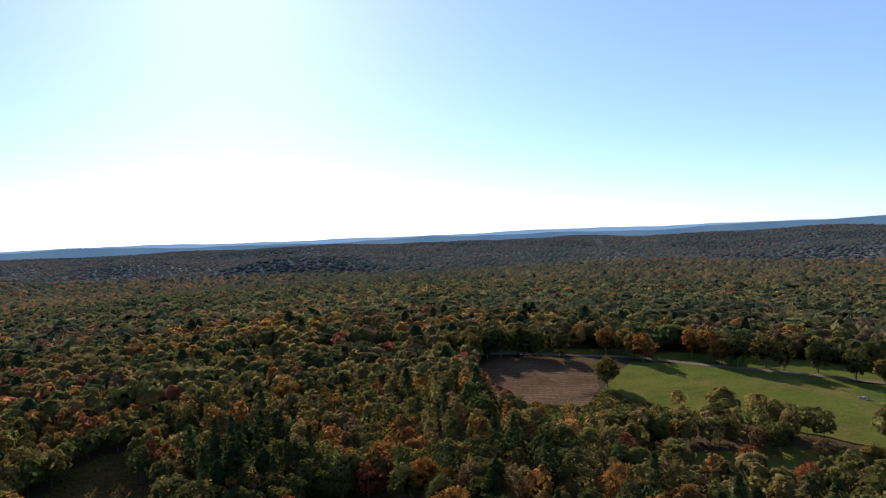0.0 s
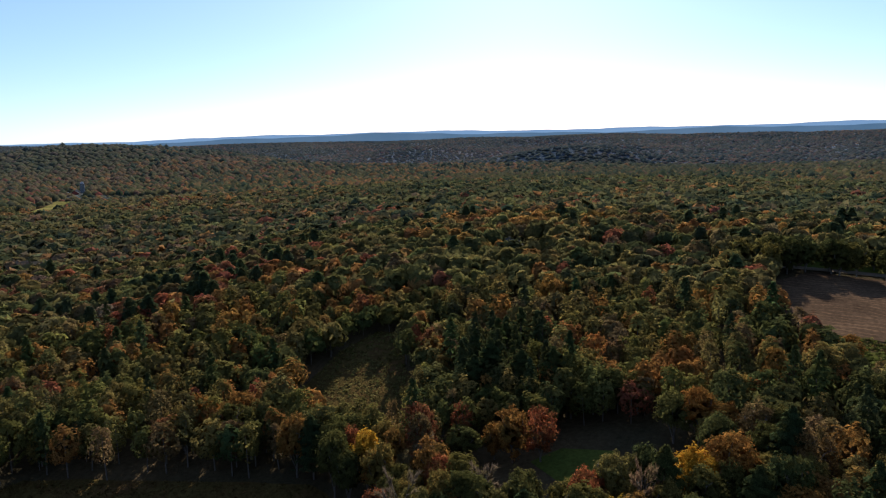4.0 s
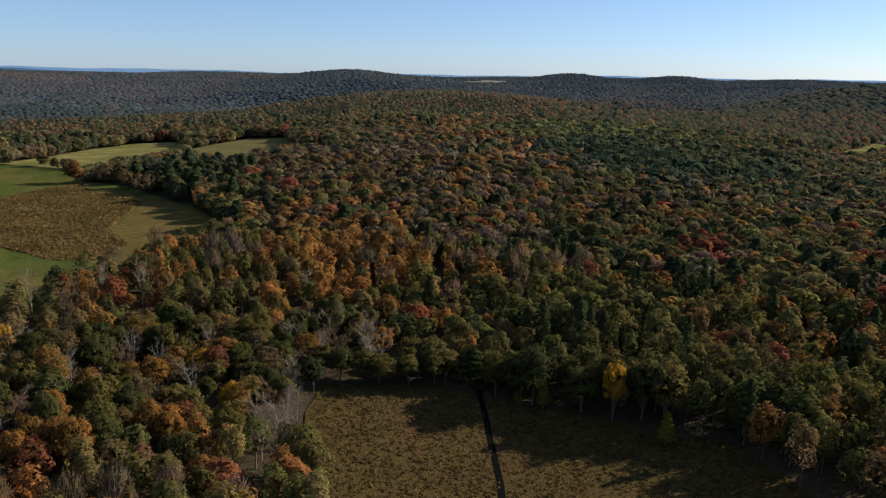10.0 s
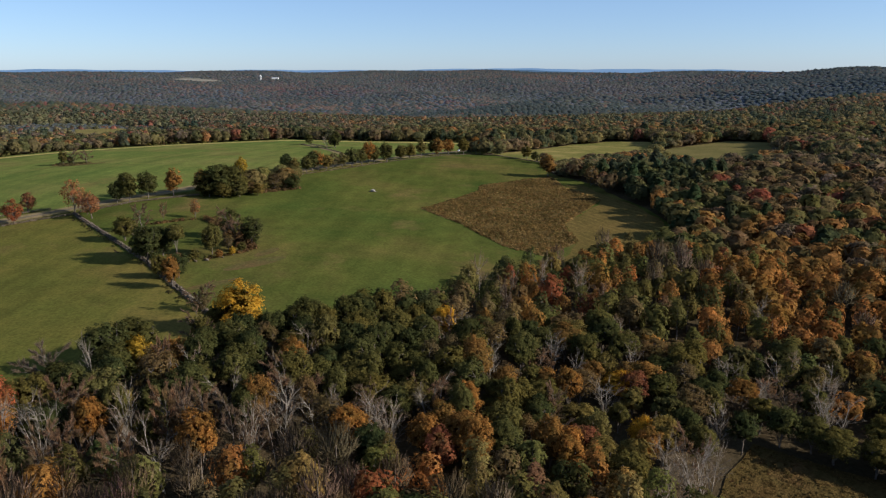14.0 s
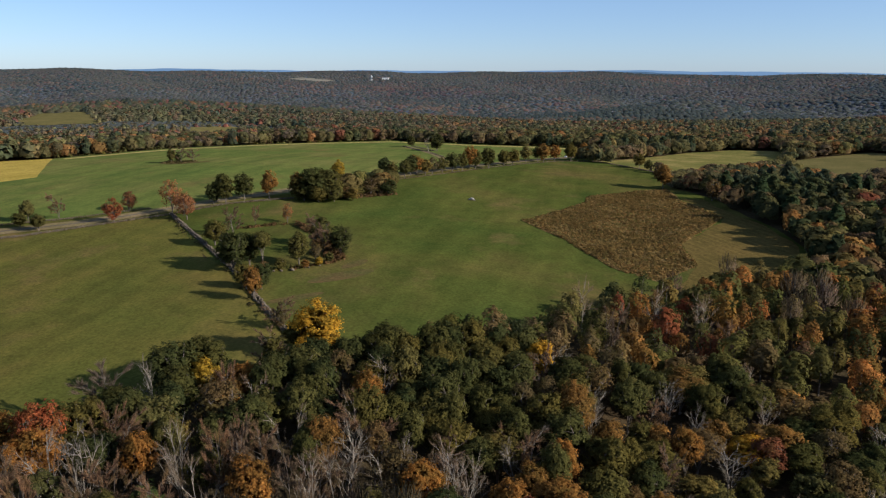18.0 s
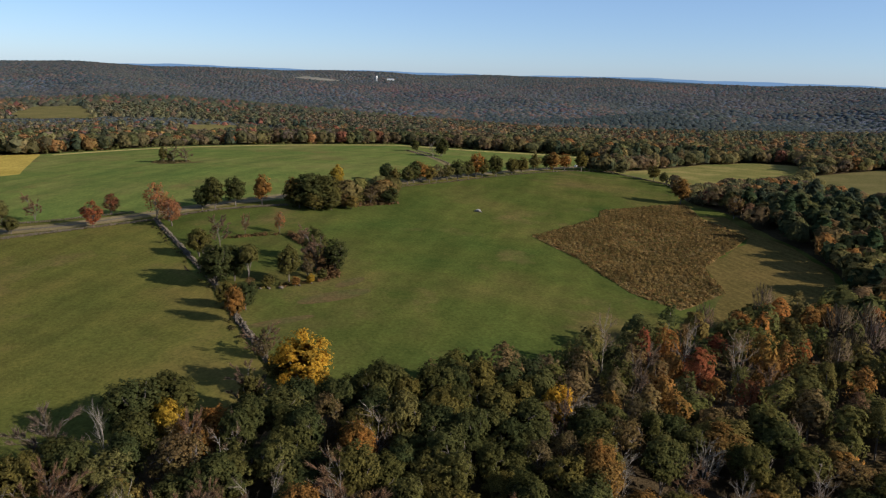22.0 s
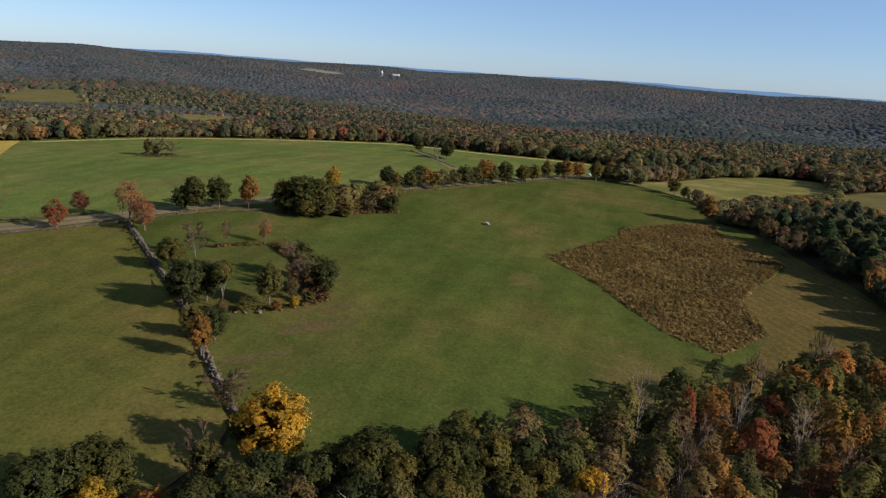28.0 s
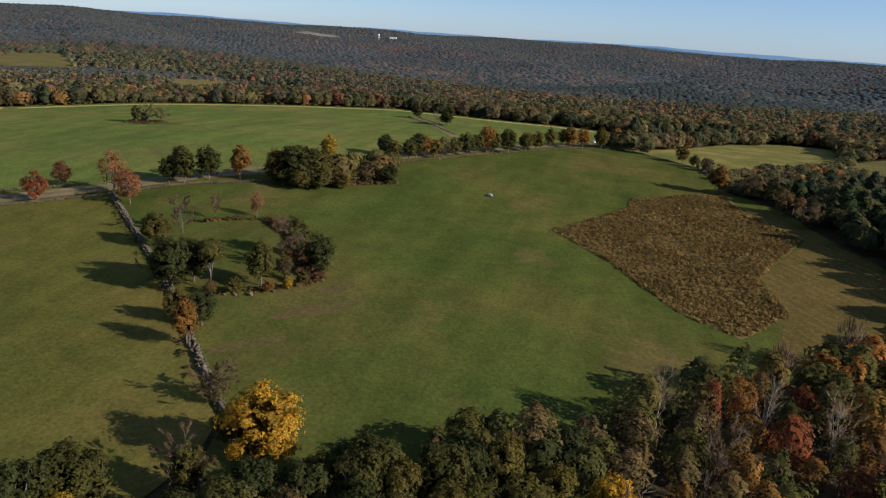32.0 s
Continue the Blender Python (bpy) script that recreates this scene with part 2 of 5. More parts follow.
def bark_material(name, colour):
    m, tree, b = shader(name, 0.9, 0.1)
    grain = ramp(tree, noise_at(tree, 2.5, 5, 0.7), [(0.3, tuple(c * 0.6 for c in colour)), (0.7, tuple(c * 1.25 for c in colour))])
    tree.links.new(grain, b.inputs["Base Color"])
    bump(tree, b, noise_at(tree, 6.0, 4), 0.8, 0.05)
    return m


BARK = bark_material("grey_brown_bark", (0.13, 0.105, 0.085))
PALE = bark_material("pale_bark", (0.25, 0.21, 0.17))


def plain(name, colour, rough=0.7, metal=0.0):
    m, tree, b = shader(name, rough, 0.0)
    c = ramp(tree, noise_at(tree, 1.5, 5, 0.65), [(0.3, tuple(v * 0.8 for v in colour)), (0.7, tuple(min(1, v * 1.12) for v in colour))])
    tree.links.new(c, b.inputs["Base Color"])
    b.inputs["Metallic"].default_value = metal
    return m


# ---- the lie of the land ----
LEVEL = -6.8
HILLS = [
    (120, 120, 90, -3.9),
    (20, 170, 90, -12.6),
    (-60, 240, 110, 10.2),
    (-150, 340, 140, -3.4),
    (-230, 420, 160, 15.4),
    (0, 400, 110, -8.5),
    (60, 520, 140, 3.2),
    (-100, 600, 180, 8.4),
    (150, 700, 200, -9.1),
    (-450, 560, 220, 5.1),
    (300, 420, 150, 15.5),
    (330, 600, 200, 6.5),
    (480, 650, 260, 13.7),
    (230, 200, 120, -10.7),
    (400, 240, 160, -23.5),
    (160, 20, 100, -15.2),
    (230, -60, 90, -8.0),
    (210, -200, 130, 8.8),
    (420, -200, 240, 10.5),
    (300, 60, 110, 12.7),
    (700, -80, 300, 14.6),
    (850, 500, 320, -6.8),
    (700, 1300, 420, 26.6),
    (-250, 180, 200, -10.4),
]
FAR_HILLS = [(1560, 800, 270, 66), (1700, 540, 250, 52), (1530, 960, 200, 38), (1440, 2990, 480, 66), (950, 3000, 400, 28), (3160, 2910, 150, 38), (2700, 3300, 160, 42), (2520, 1700, 420, 36),
             (2500, -1500, 500, 10), (2300, 500, 300, 25), (640, 1180, 200, 19), (-870, 1110, 260, 15), (1390, 1440, 150, 54), (2230, -290, 150, 52), (2160, -480, 130, 46), (-160, 2080, 230, 34), (260, 2150, 170, 20), (-700, 2500, 330, 16)]


def smooth(a, b, r):
    s = np.clip((r - a) / (b - a), 0, 1)
    return s * s * (3 - 2 * s)


def lie(x, y):
    """Height of the ground."""
    x, y = np.asarray(x, float), np.asarray(y, float)
    z = np.full(np.broadcast(x, y).shape, LEVEL)
    for hx, hy, r, h in HILLS:
        z = z + h * np.exp(-((x - hx) ** 2 + (y - hy) ** 2) / (2 * r * r))
    r, a = np.hypot(x, y), np.arctan2(-x, y)
    drop = -54 - 8 * np.cos(a - 0.3)
    edge = np.interp(np.degrees(a), (-180, -120, -85, -62, -45, -32, -24, -14, 8, 22, 50, 180), (1300, 1450, 1430, 1250, 1230, 1380, 1330, 1090, 1100, 1300, 1420, 1300))
    z = z + drop * smooth(edge, edge + 480, r)
    rim = 56 + 5 * np.sin(3 * a + 0.5) + 4 * np.sin(7 * a + 1) + 2.5 * np.sin(17 * a)
    rim = rim + 9 * smooth(0.15, 0.5, a) - 36 * smooth(-0.95, -1.4, a)
    z = z + (rim - drop) * (0.6 * np.clip((r - 2100) / 2500, 0, 1) + 0.4 * smooth(2300, 4600, r))
    folds = 13 * np.sin(x / 250 + 1.7 * np.sin(y / 420) + 0.5) * np.sin(y / 230 + 1.4 * np.sin(x / 390)) + 8 * np.sin(r / 150 + 2.5 * np.sin(a * 5) + a * 7) + 5 * np.sin(x / 83 + y / 140) * np.sin(y / 97)
    z = z + smooth(1500, 2300, r) * (1 - 0.65 * smooth(3500, 4500, r)) * folds
    z = z + smooth(800, 1800, r) * (6 * np.sin(x / 260 + 1) * np.cos(y / 310) + 5 * np.sin((x + y) / 170))
    for hx, hy, s, h in FAR_HILLS:
        z = z + h * np.exp(-((x - hx) ** 2 + (y - hy) ** 2) / (2 * s * s))
    return z


def surface(x, y):
    """Height of the ground as it is built: far off, the sheet stands for the closed canopy."""
    return lie(x, y) + 6.5 * smooth(980, 1060, np.hypot(x, y))


def height(x, y):
    return float(surface(x, y))


def mesh_of(name, verts, faces, material, tone=None, shade=False, normals=None):
    """A mesh from arrays of corners and of triangles (or quads); normals: the way each corner faces, where leaves round off a crown."""
    me = bpy.data.meshes.new(name)
    verts, faces = np.asarray(verts, np.float32), np.asarray(faces, np.int32)
    n, k = faces.shape
    me.vertices.add(len(verts))
    me.vertices.foreach_set("co", verts.ravel())
    me.loops.add(n * k)
    me.loops.foreach_set("vertex_index", faces.ravel())
    me.polygons.add(n)
    me.polygons.foreach_set("loop_start", np.arange(n, dtype=np.int32) * k)
    me.update(calc_edges=True)
    me.polygons.foreach_set("use_smooth", np.full(n, shade or normals is not None))
    if normals is not None:
        normals = normals / (np.linalg.norm(normals, axis=1)[:, None] + 1e-9)
        me.attributes.new("custom_normal", "FLOAT_VECTOR", "POINT").data.foreach_set("vector", normals.astype(np.float32).ravel())
    if tone is not None:
        a = me.attributes.new("tone", "FLOAT_COLOR", "POINT")
        a.data.foreach_set("color", np.concatenate([tone, np.ones((len(tone), 1))], 1).astype(np.float32).ravel())
    me.materials.append(material)
    return me


def part(name, data, parent, label=""):
    ob = new(name, data)
    ob.parent = parent
    return tagged(ob, label)


def inside(px, py, poly):
    px, py = np.asarray(px), np.asarray(py)
    hit = np.zeros(px.shape, bool)
    for (x0, y0), (x1, y1) in zip(poly, poly[1:] + poly[:1]):
        if y0 != y1:
            hit ^= ((y0 > py) != (y1 > py)) & (px < (x1 - x0) * (py - y0) / (y1 - y0) + x0)
    return hit


# the sheet of ground, round the middle of the flight, out to the horizon
rings = np.concatenate([[0, 0.05], np.arange(7, 900, 7.0), 900 + np.cumsum(np.linspace(8, 75, 95))])
rings = rings[rings < 4850]
turns = np.linspace(0, 2 * np.pi, 361)[:-1]
gx, gy = rings[1:, None] * np.cos(turns), rings[1:, None] * np.sin(turns)
gverts = np.concatenate([[[0, 0, height(0, 0)]], np.stack([gx, gy, surface(gx, gy)], -1).reshape(-1, 3)])
q = np.arange((len(rings) - 2) * 360).reshape(-1, 360)
nxt = np.roll(q, -1, 1)
gquads = np.stack([q, q + 360, nxt + 360, nxt], -1).reshape(-1, 4) + 1
me = mesh_of("ground", gverts, gquads, FLOOR, shade=True)
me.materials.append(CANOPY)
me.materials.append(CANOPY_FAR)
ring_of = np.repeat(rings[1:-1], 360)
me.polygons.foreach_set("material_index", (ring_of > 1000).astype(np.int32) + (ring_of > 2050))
ground = tagged(new("ground", me), "rolling ground under the woods, brown with leaf litter", "ground", kind="structure")


# ---- fields ----
from mathutils.geometry import delaunay_2d_cdt


def wavy(poly, step=9.0, amount=2.0, seed=0):
    """The outline with softened, uneven edges."""
    rng = np.random.default_rng(seed)
    out = []
    for (x0, y0), (x1, y1) in zip(poly, poly[1:] + poly[:1]):
        n = max(1, int(math.hypot(x1 - x0, y1 - y0) / step))
        for i in range(n):
            dx, dy = rng.normal(0, amount * 0.5, 2) if i else (0, 0)
            out.append((x0 + (x1 - x0) * i / n + dx, y0 + (y1 - y0) * i / n + dy))
    return out


def field(name, poly, material, lift, label, category="field", step=9.0, amount=2.0, grid=11.0):
    edge = wavy(poly, step, amount, len(poly))
    xs, ys = [p[0] for p in edge], [p[1] for p in edge]
    fx, fy = np.meshgrid(np.arange(min(xs), max(xs), grid), np.arange(min(ys), max(ys), grid))
    fx, fy = fx.ravel(), fy.ravel()
    keep = inside(fx, fy, edge)
    points = [Vector(p) for p in edge] + [Vector(p) for p in zip(fx[keep], fy[keep])]
    links = [(i, (i + 1) % len(edge)) for i in range(len(edge))]
    co, _, faces, *_ = delaunay_2d_cdt(points, links, [], 1, 0.01)
    co = np.array([(p.x, p.y) for p in co])
    verts = np.column_stack([co, surface(co[:, 0], co[:, 1]) + lift])
    tris = [f for f in faces if len(f) == 3]
    ob = new(name, mesh_of(name, verts, tris, material, shade=True))
    return tagged(ob, label, category, kind="structure")


PASTURE = [(-246, 357), (-110, 231), (-106, 216), (-98, 206), (-87, 213), (-80, 222), (-68, 231), (-57, 239), (-45, 251), (-30, 265), (-22, 278), (-6, 290), (9, 302), (26, 319), (48, 334), (66, 350),
           (74, 380), (74, 402), (66, 436), (52, 470), (40, 505), (14, 540), (6, 604), (-42, 660), (-74, 640), (-105, 582),
           (-137, 517), (-160, 478), (-152, 440), (-165, 424), (-198, 405), (-228, 383)]
WEST = [(-247.5, 356), (-111, 230), (-108, 218), (-110, 204), (-114, 190), (-118, 172), (-128, 156), (-165, 132), (-230, 118), (-330, 180), (-380, 250), (-302, 304), (-266, 338)]
BACK = [(-252, 372), (-236, 392), (-204, 416), (-170, 438), (-168, 480), (-146, 522), (-114, 586), (-82, 648), (-60, 690), (-45, 730), (-57, 818), (-125, 824),
        (-184, 815), (-290, 830), (-385, 742), (-463, 656), (-513, 553), (-475, 440), (-445, 290), (-345, 318), (-300, 343)]
CROP = [(-513, 552), (-560, 520), (-520, 440), (-440, 420), (-424, 446)]
HAYFIELD = [(-42, 664), (-12, 720), (38, 812), (92, 858), (130, 838), (120, 740), (100, 690), (70, 650), (40, 622), (22, 596), (8, 606)]
HAYFIELD_2 = [(132, 756), (167, 792), (208, 823), (240, 790), (228, 720), (212, 677), (165, 590), (129, 590), (116, 650), (118, 711)]
PATCH = [(-65, 413), (-48, 445), (-36, 471), (-36, 488), (-3, 519), (12, 528), (20, 494), (42, 455), (18, 398), (24, 362), (6, 334), (-13, 346), (-41, 388)]
MOWN = [(42, 455), (18, 398), (24, 362), (10, 320), (26, 322), (48, 337), (66, 354), (72, 380), (72, 402), (62, 440), (46, 470), (34, 500), (20, 500)]
MARSH = [(30, 50), (40, 138), (50, 172), (64, 196), (84, 187), (100, 181), (112, 166), (128, 149), (145, 124), (157, 110), (155, 78), (150, 45), (143, 15), (120, -2), (90, -15), (50, 10)]
MEADOW = [(190, 30), (212, 30), (240, 20), (258, 4), (252, -8), (222, -9), (202, -15), (182, -15), (164, -16), (163, -3), (176, 10)]
YARD = [(150, -34), (150, -88), (104, -92), (98, -52), (112, -30), (128, -29)]
PLOUGHED = [(205, -150), (262, -176), (272, -198), (240, -228), (190, -203), (172, -186)]
SOUTH = [(166, -204), (190, -205), (222, -244), (202, -275), (172, -299), (140, -322), (90, -350), (50, -300), (84, -244), (137, -216)]
SOUTH_2 = [(90, -172), (118, -176), (84, -244), (60, -225)]
SOUTH_ROADSIDE = [(284, -198), (258, -228), (234, -256), (206, -276), (175, -305), (140, -330), (150, -352), (190, -345), (236, -280), (270, -238), (294, -206)]
SCRUB = [(150, -150), (205, -150), (172, -184), (188, -203), (168, -204), (138, -214), (128, -200), (138, -168)]
GLADE = [(338, 206), (356, 216), (372, 204), (352, 190)]
CLEARING = [(-790, 775), (-742, 785), (-698, 822), (-752, 876), (-806, 928), (-836, 940), (-880, 905), (-836, 835)]
CLEARING_2 = [(-550, 770), (-482, 818), (-500, 842), (-528, 880), (-578, 850), (-560, 820)]
CLEARING_3 = [(-1840, 3500), (-1650, 3440), (-1570, 3500), (-1640, 3560), (-1800, 3590)]
CLEARING_4 = [(1780, 2940), (2040, 2970), (2080, 3030), (1960, 3060), (1800, 2990)]
FARM = [(720, 430), (760, 462), (840, 486), (900, 498), (905, 470), (820, 446), (745, 415)]

field("pasture", PASTURE, TURF, 0.30, "grazed green pasture with dry brown streaks")
field("west_pasture", WEST, TURF_W, 0.31, "grazed green pasture beyond the stone wall")
field("back_pasture", BACK, TURF_B, 0.29, "wide green pasture beside the country road")
field("crop_field", CROP, TAN, 0.34, "ripe tan crop field at the pasture's end", "field", 14.0, 0.7)
field("hay_field", HAYFIELD, HAY, 0.30, "pale yellow-green mown hay field")
field("hay_field", HAYFIELD_2, SPARE, 0.30, "brownish mown hay field before the wood")
field("mown_strip", MOWN, STUBBLE, 0.36, "mown brown grass strip beside the scrub")
field("scrub_patch_ground", PATCH, BRUSH, 0.39, "brown unmown ground of the scrub patch")
field("marsh", MARSH, SEDGE, 0.30, "brown sedge marsh cut by a dark ditch", "marsh")
field("meadow", MEADOW, SEDGE, 0.30, "small rough meadow closed in by woods", "meadow")
# dark litter colour here also stands in for the maples' deep shade
field("wood_floor", YARD, FLOOR, 0.26, "open leaf-covered ground shaded by maples", "ground")
field("yard", [(138, -50), (143, -60), (136, -74), (127, -71), (119, -66), (124, -56)], TURF, 0.34, "small lawn shaded by maples", "lawn")
field("ploughed_field", PLOUGHED, PLOUGH, 0.30, "ploughed brown field with pale stubble rows")
field("south_pasture", SOUTH, LAWN, 0.31, "sunlit green pasture with a lone oak")
field("south_clearing", SOUTH_2, LAWN, 0.30, "grassy clearing between hedgerow trees", "clearing")
field("roadside_lawn", SOUTH_ROADSIDE, LAWN, 0.27, "grass strip along the country road", "lawn")
field("scrub_ground", SCRUB, BRUSH, 0.30, "weedy ground beside the ploughed field")
field("glade", GLADE, HAY, 0.30, "small grassy glade in the wood", "clearing")
field("farm_field", FARM, HAY, 0.30, "pale field before a distant farm")
field("far_clearing", CLEARING, SPARE, 0.30, "far pale clearing in the woods", "clearing", 12.0, 9.0)
field("far_clearing", CLEARING_2, SPARE, 0.30, "far green clearing in the woods", "clearing", 12.0, 7.0)
FAR_STUBBLE = sheet_material("far_stubble", [(0.35, (0.15, 0.135, 0.11)), (0.65, (0.23, 0.205, 0.16))], GREY, 0.01, 0.1, 0.3)
field("far_clearing", CLEARING_3, FAR_STUBBLE, 2.0, "pale brown clearing on the distant ridge", "clearing", 40.0, 12.0, 60.0)
field("far_clearing", CLEARING_4, FAR_STUBBLE, 2.0, "pale field on the distant ridge", "clearing", 40.0, 12.0, 60.0)
WORN = sheet_material("worn_turf", [(0.35, (0.072, 0.07, 0.022)), (0.65, (0.1, 0.068, 0.028))], GREY, 0.12, 0.8, 0.15)


def worn_patch(x, y, long, short, turn):
    ring = [(math.cos(i * math.pi / 8), math.sin(i * math.pi / 8)) for i in range(16)]
    c, s = math.cos(radians(turn)), math.sin(radians(turn))
    field("worn_patch", [(x + c * long * u - s * short * v, y + s * long * u + c * short * v) for u, v in ring], WORN, 0.36, "worn brown patch in the pasture turf", "turf", 3.0, 2.2, 4.0)


worn_patch(-117, 290, 15, 4.5, 50)
worn_patch(-124, 262, 12, 2.5, 45)
worn_patch(-118, 306, 8, 3, 70)
worn_patch(-348, 518, 17, 6, 35)
CLEAR = [CLEARING, CLEARING_2, CLEARING_3, CLEARING_4, PASTURE, WEST, BACK, CROP, HAYFIELD, HAYFIELD_2, MARSH, MEADOW, YARD, PLOUGHED, SOUTH, SOUTH_2, SOUTH_ROADSIDE, SCRUB, GLADE, FARM,
         [(-112, 222), (-97, 216), (-91, 204), (-97, 188), (-112, 178), (-126, 178)], [(168, -182), (205, -200), (240, -226), (224, -246), (188, -214), (150, -214)]]


def ribbon(name, line, width, material, lift, label, category, side=0.0):
    """A strip along a line, laid on the ground."""
    pts = []
    for (x0, y0), (x1, y1) in zip(line, line[1:]):
        n = max(1, int(math.hypot(x1 - x0, y1 - y0) / 5))
        pts += [(x0 + (x1 - x0) * i / n, y0 + (y1 - y0) * i / n) for i in range(n)]
    p = np.array(pts + [line[-1]], float)
    for _ in range(3):
        p[1:-1] = (p[:-2] + 2 * p[1:-1] + p[2:]) / 4
    d = np.gradient(p, axis=0)
    d /= np.linalg.norm(d, axis=1)[:, None]
    nrm = np.column_stack([-d[:, 1], d[:, 0]])
    cols = [p + nrm * (side + width * k) for k in (-0.5, 0.0, 0.5)]
    verts = np.concatenate([np.column_stack([c, lie(c[:, 0], c[:, 1]) + lift + (0.04 if i == 1 else 0)]) for i, c in enumerate(cols)])
    n = len(p)
    a = np.arange(n - 1)
    quads = np.concatenate([np.stack([a + k * n, a + 1 + k * n, a + 1 + (k + 1) * n, a + (k + 1) * n], 1) for k in (0, 1)])
    return tagged(new(name, mesh_of(name, verts, quads, material, shade=True)), label, category, kind="structure")


ROAD = [(-430, 262), (-340, 300), (-289, 331), (-272, 347), (-257, 364), (-247, 377), (-212, 423), (-186, 457), (-169, 488), (-121, 579), (-90, 645), (-60, 713), (-22, 790), (20, 870)]
FAR_EDGE = [(-62, 800), (-125, 806), (-183, 797), (-284, 811), (-374, 731), (-449, 648), (-498, 550)]
TRACK = [(-248, 748), (-205, 680), (-160, 596)]
ROAD_2 = [(340, -110), (300, -165), (281, -196), (255, -225), (232, -252), (203, -272), (172, -302), (130, -338), (60, -390)]
ribbon("verge", ROAD, 60, TURF_W, 0.12, "green grass along the country road", "verge")
ribbon("verge", ROAD, 12, VERGE, 0.36, "dry grass verge along the country road", "verge")
ribbon("road", ROAD, 2.5, ASPHALT, 0.42, "narrow grey country road between stone walls", "road")
STRAW = sheet_material("dry_straw", [(0.35, (0.33, 0.25, 0.085)), (0.65, (0.4, 0.3, 0.11))], GREY, 0.05, 0.6, 0.3)
ribbon("verge", FAR_EDGE, 8, STRAW, 0.4, "tan uncut grass along the wood's edge", "verge")
ribbon("verge", [(-247, 358), (-201, 318), (-167, 288), (-137, 258), (-108, 230)], 9, TURF_W, 0.22, "rough grass along the broad stone wall", "verge")
ribbon("farm_track", TRACK, 7, VERGE, 0.40, "sandy farm track between low walls", "track")
ribbon("road", ROAD_2, 6.0, ASPHALT, 0.42, "narrow country road past the ploughed field", "road")
DITCH = [(112, 172), (107, 163), (106, 156), (101, 151), (99, 145), (97, 143), (97, 138), (92, 133), (90, 129), (90, 124), (85, 118), (81, 113), (78, 106), (72, 100), (66, 90), (58, 80), (50, 66)]
SHADED_MUD, water_tree, water_bsdf = shader("shaded_ditch_mud", 1.0, 0.0)
# near-black base: shade of the overhanging sedge is put into the mud colour
water_bsdf.inputs["Base Color"].default_value = (0.006, 0.006, 0.005, 1)
ribbon("ditch", DITCH, 2.0, SHADED_MUD, 0.38, "narrow muddy ditch through the marsh, painted dark as shade", "ditch")


# ---- trees ----
def tubes(runs, sides=5):
    """Tapered tubes along runs of (x, y, z, radius)."""
    verts, quads, base = [], [], 0
    for run in runs:
        run = np.asarray(run, float)
        d = np.gradient(run[:, :3], axis=0)
        d /= np.linalg.norm(d, axis=1)[:, None] + 1e-9
        side = np.cross(d, [0.31, 0.87, 0.11])
        side /= np.linalg.norm(side, axis=1)[:, None] + 1e-9
        other = np.cross(d, side)
        for i in range(sides):
            w = 2 * math.pi * i / sides
            verts.append(run[:, :3] + (side * math.cos(w) + other * math.sin(w)) * run[:, 3:4])
        n = len(run)
        for i in range(sides):
            j = (i + 1) % sides
            a = np.arange(n - 1)
            quads.append(np.stack([base + i * n + a, base + j * n + a, base + j * n + a + 1, base + i * n + a + 1], 1))
        base += n * sides
    return np.concatenate(verts), np.concatenate(quads)


def limb(rng, start, way, length, radius, bend=0.18, steps=4):
    p, w, run = np.array(start, float), np.array(way, float), []
    for i in range(steps + 1):
        run.append((*p, radius * (1 - 0.8 * i / steps)))
        w = w + rng.normal(0, bend, 3) + np.array([0, 0, 0.06])
        w /= np.linalg.norm(w)
        p = p + w * length / steps
    return run


def sprays(rng, centre, normal, size):
    """One small leafy triangle at each centre, facing roughly along normal."""
    n = len(centre)
    normal = normal / (np.linalg.norm(normal, axis=1)[:, None] + 1e-9)
    t = np.cross(normal, rng.normal(size=(n, 3)))
    t /= np.linalg.norm(t, axis=1)[:, None] + 1e-9
    b = np.cross(normal, t)
    size = np.asarray(size).reshape(-1, 1)
    c = np.stack([centre + t * size * 0.62, centre - t * size * 0.31 + b * size * 0.54, centre - t * size * 0.31 - b * size * 0.54], 1)
    c += rng.normal(0, 0.12, c.shape) * size[:, :, None]
    return c.reshape(-1, 3), np.arange(3 * n).reshape(-1, 3)


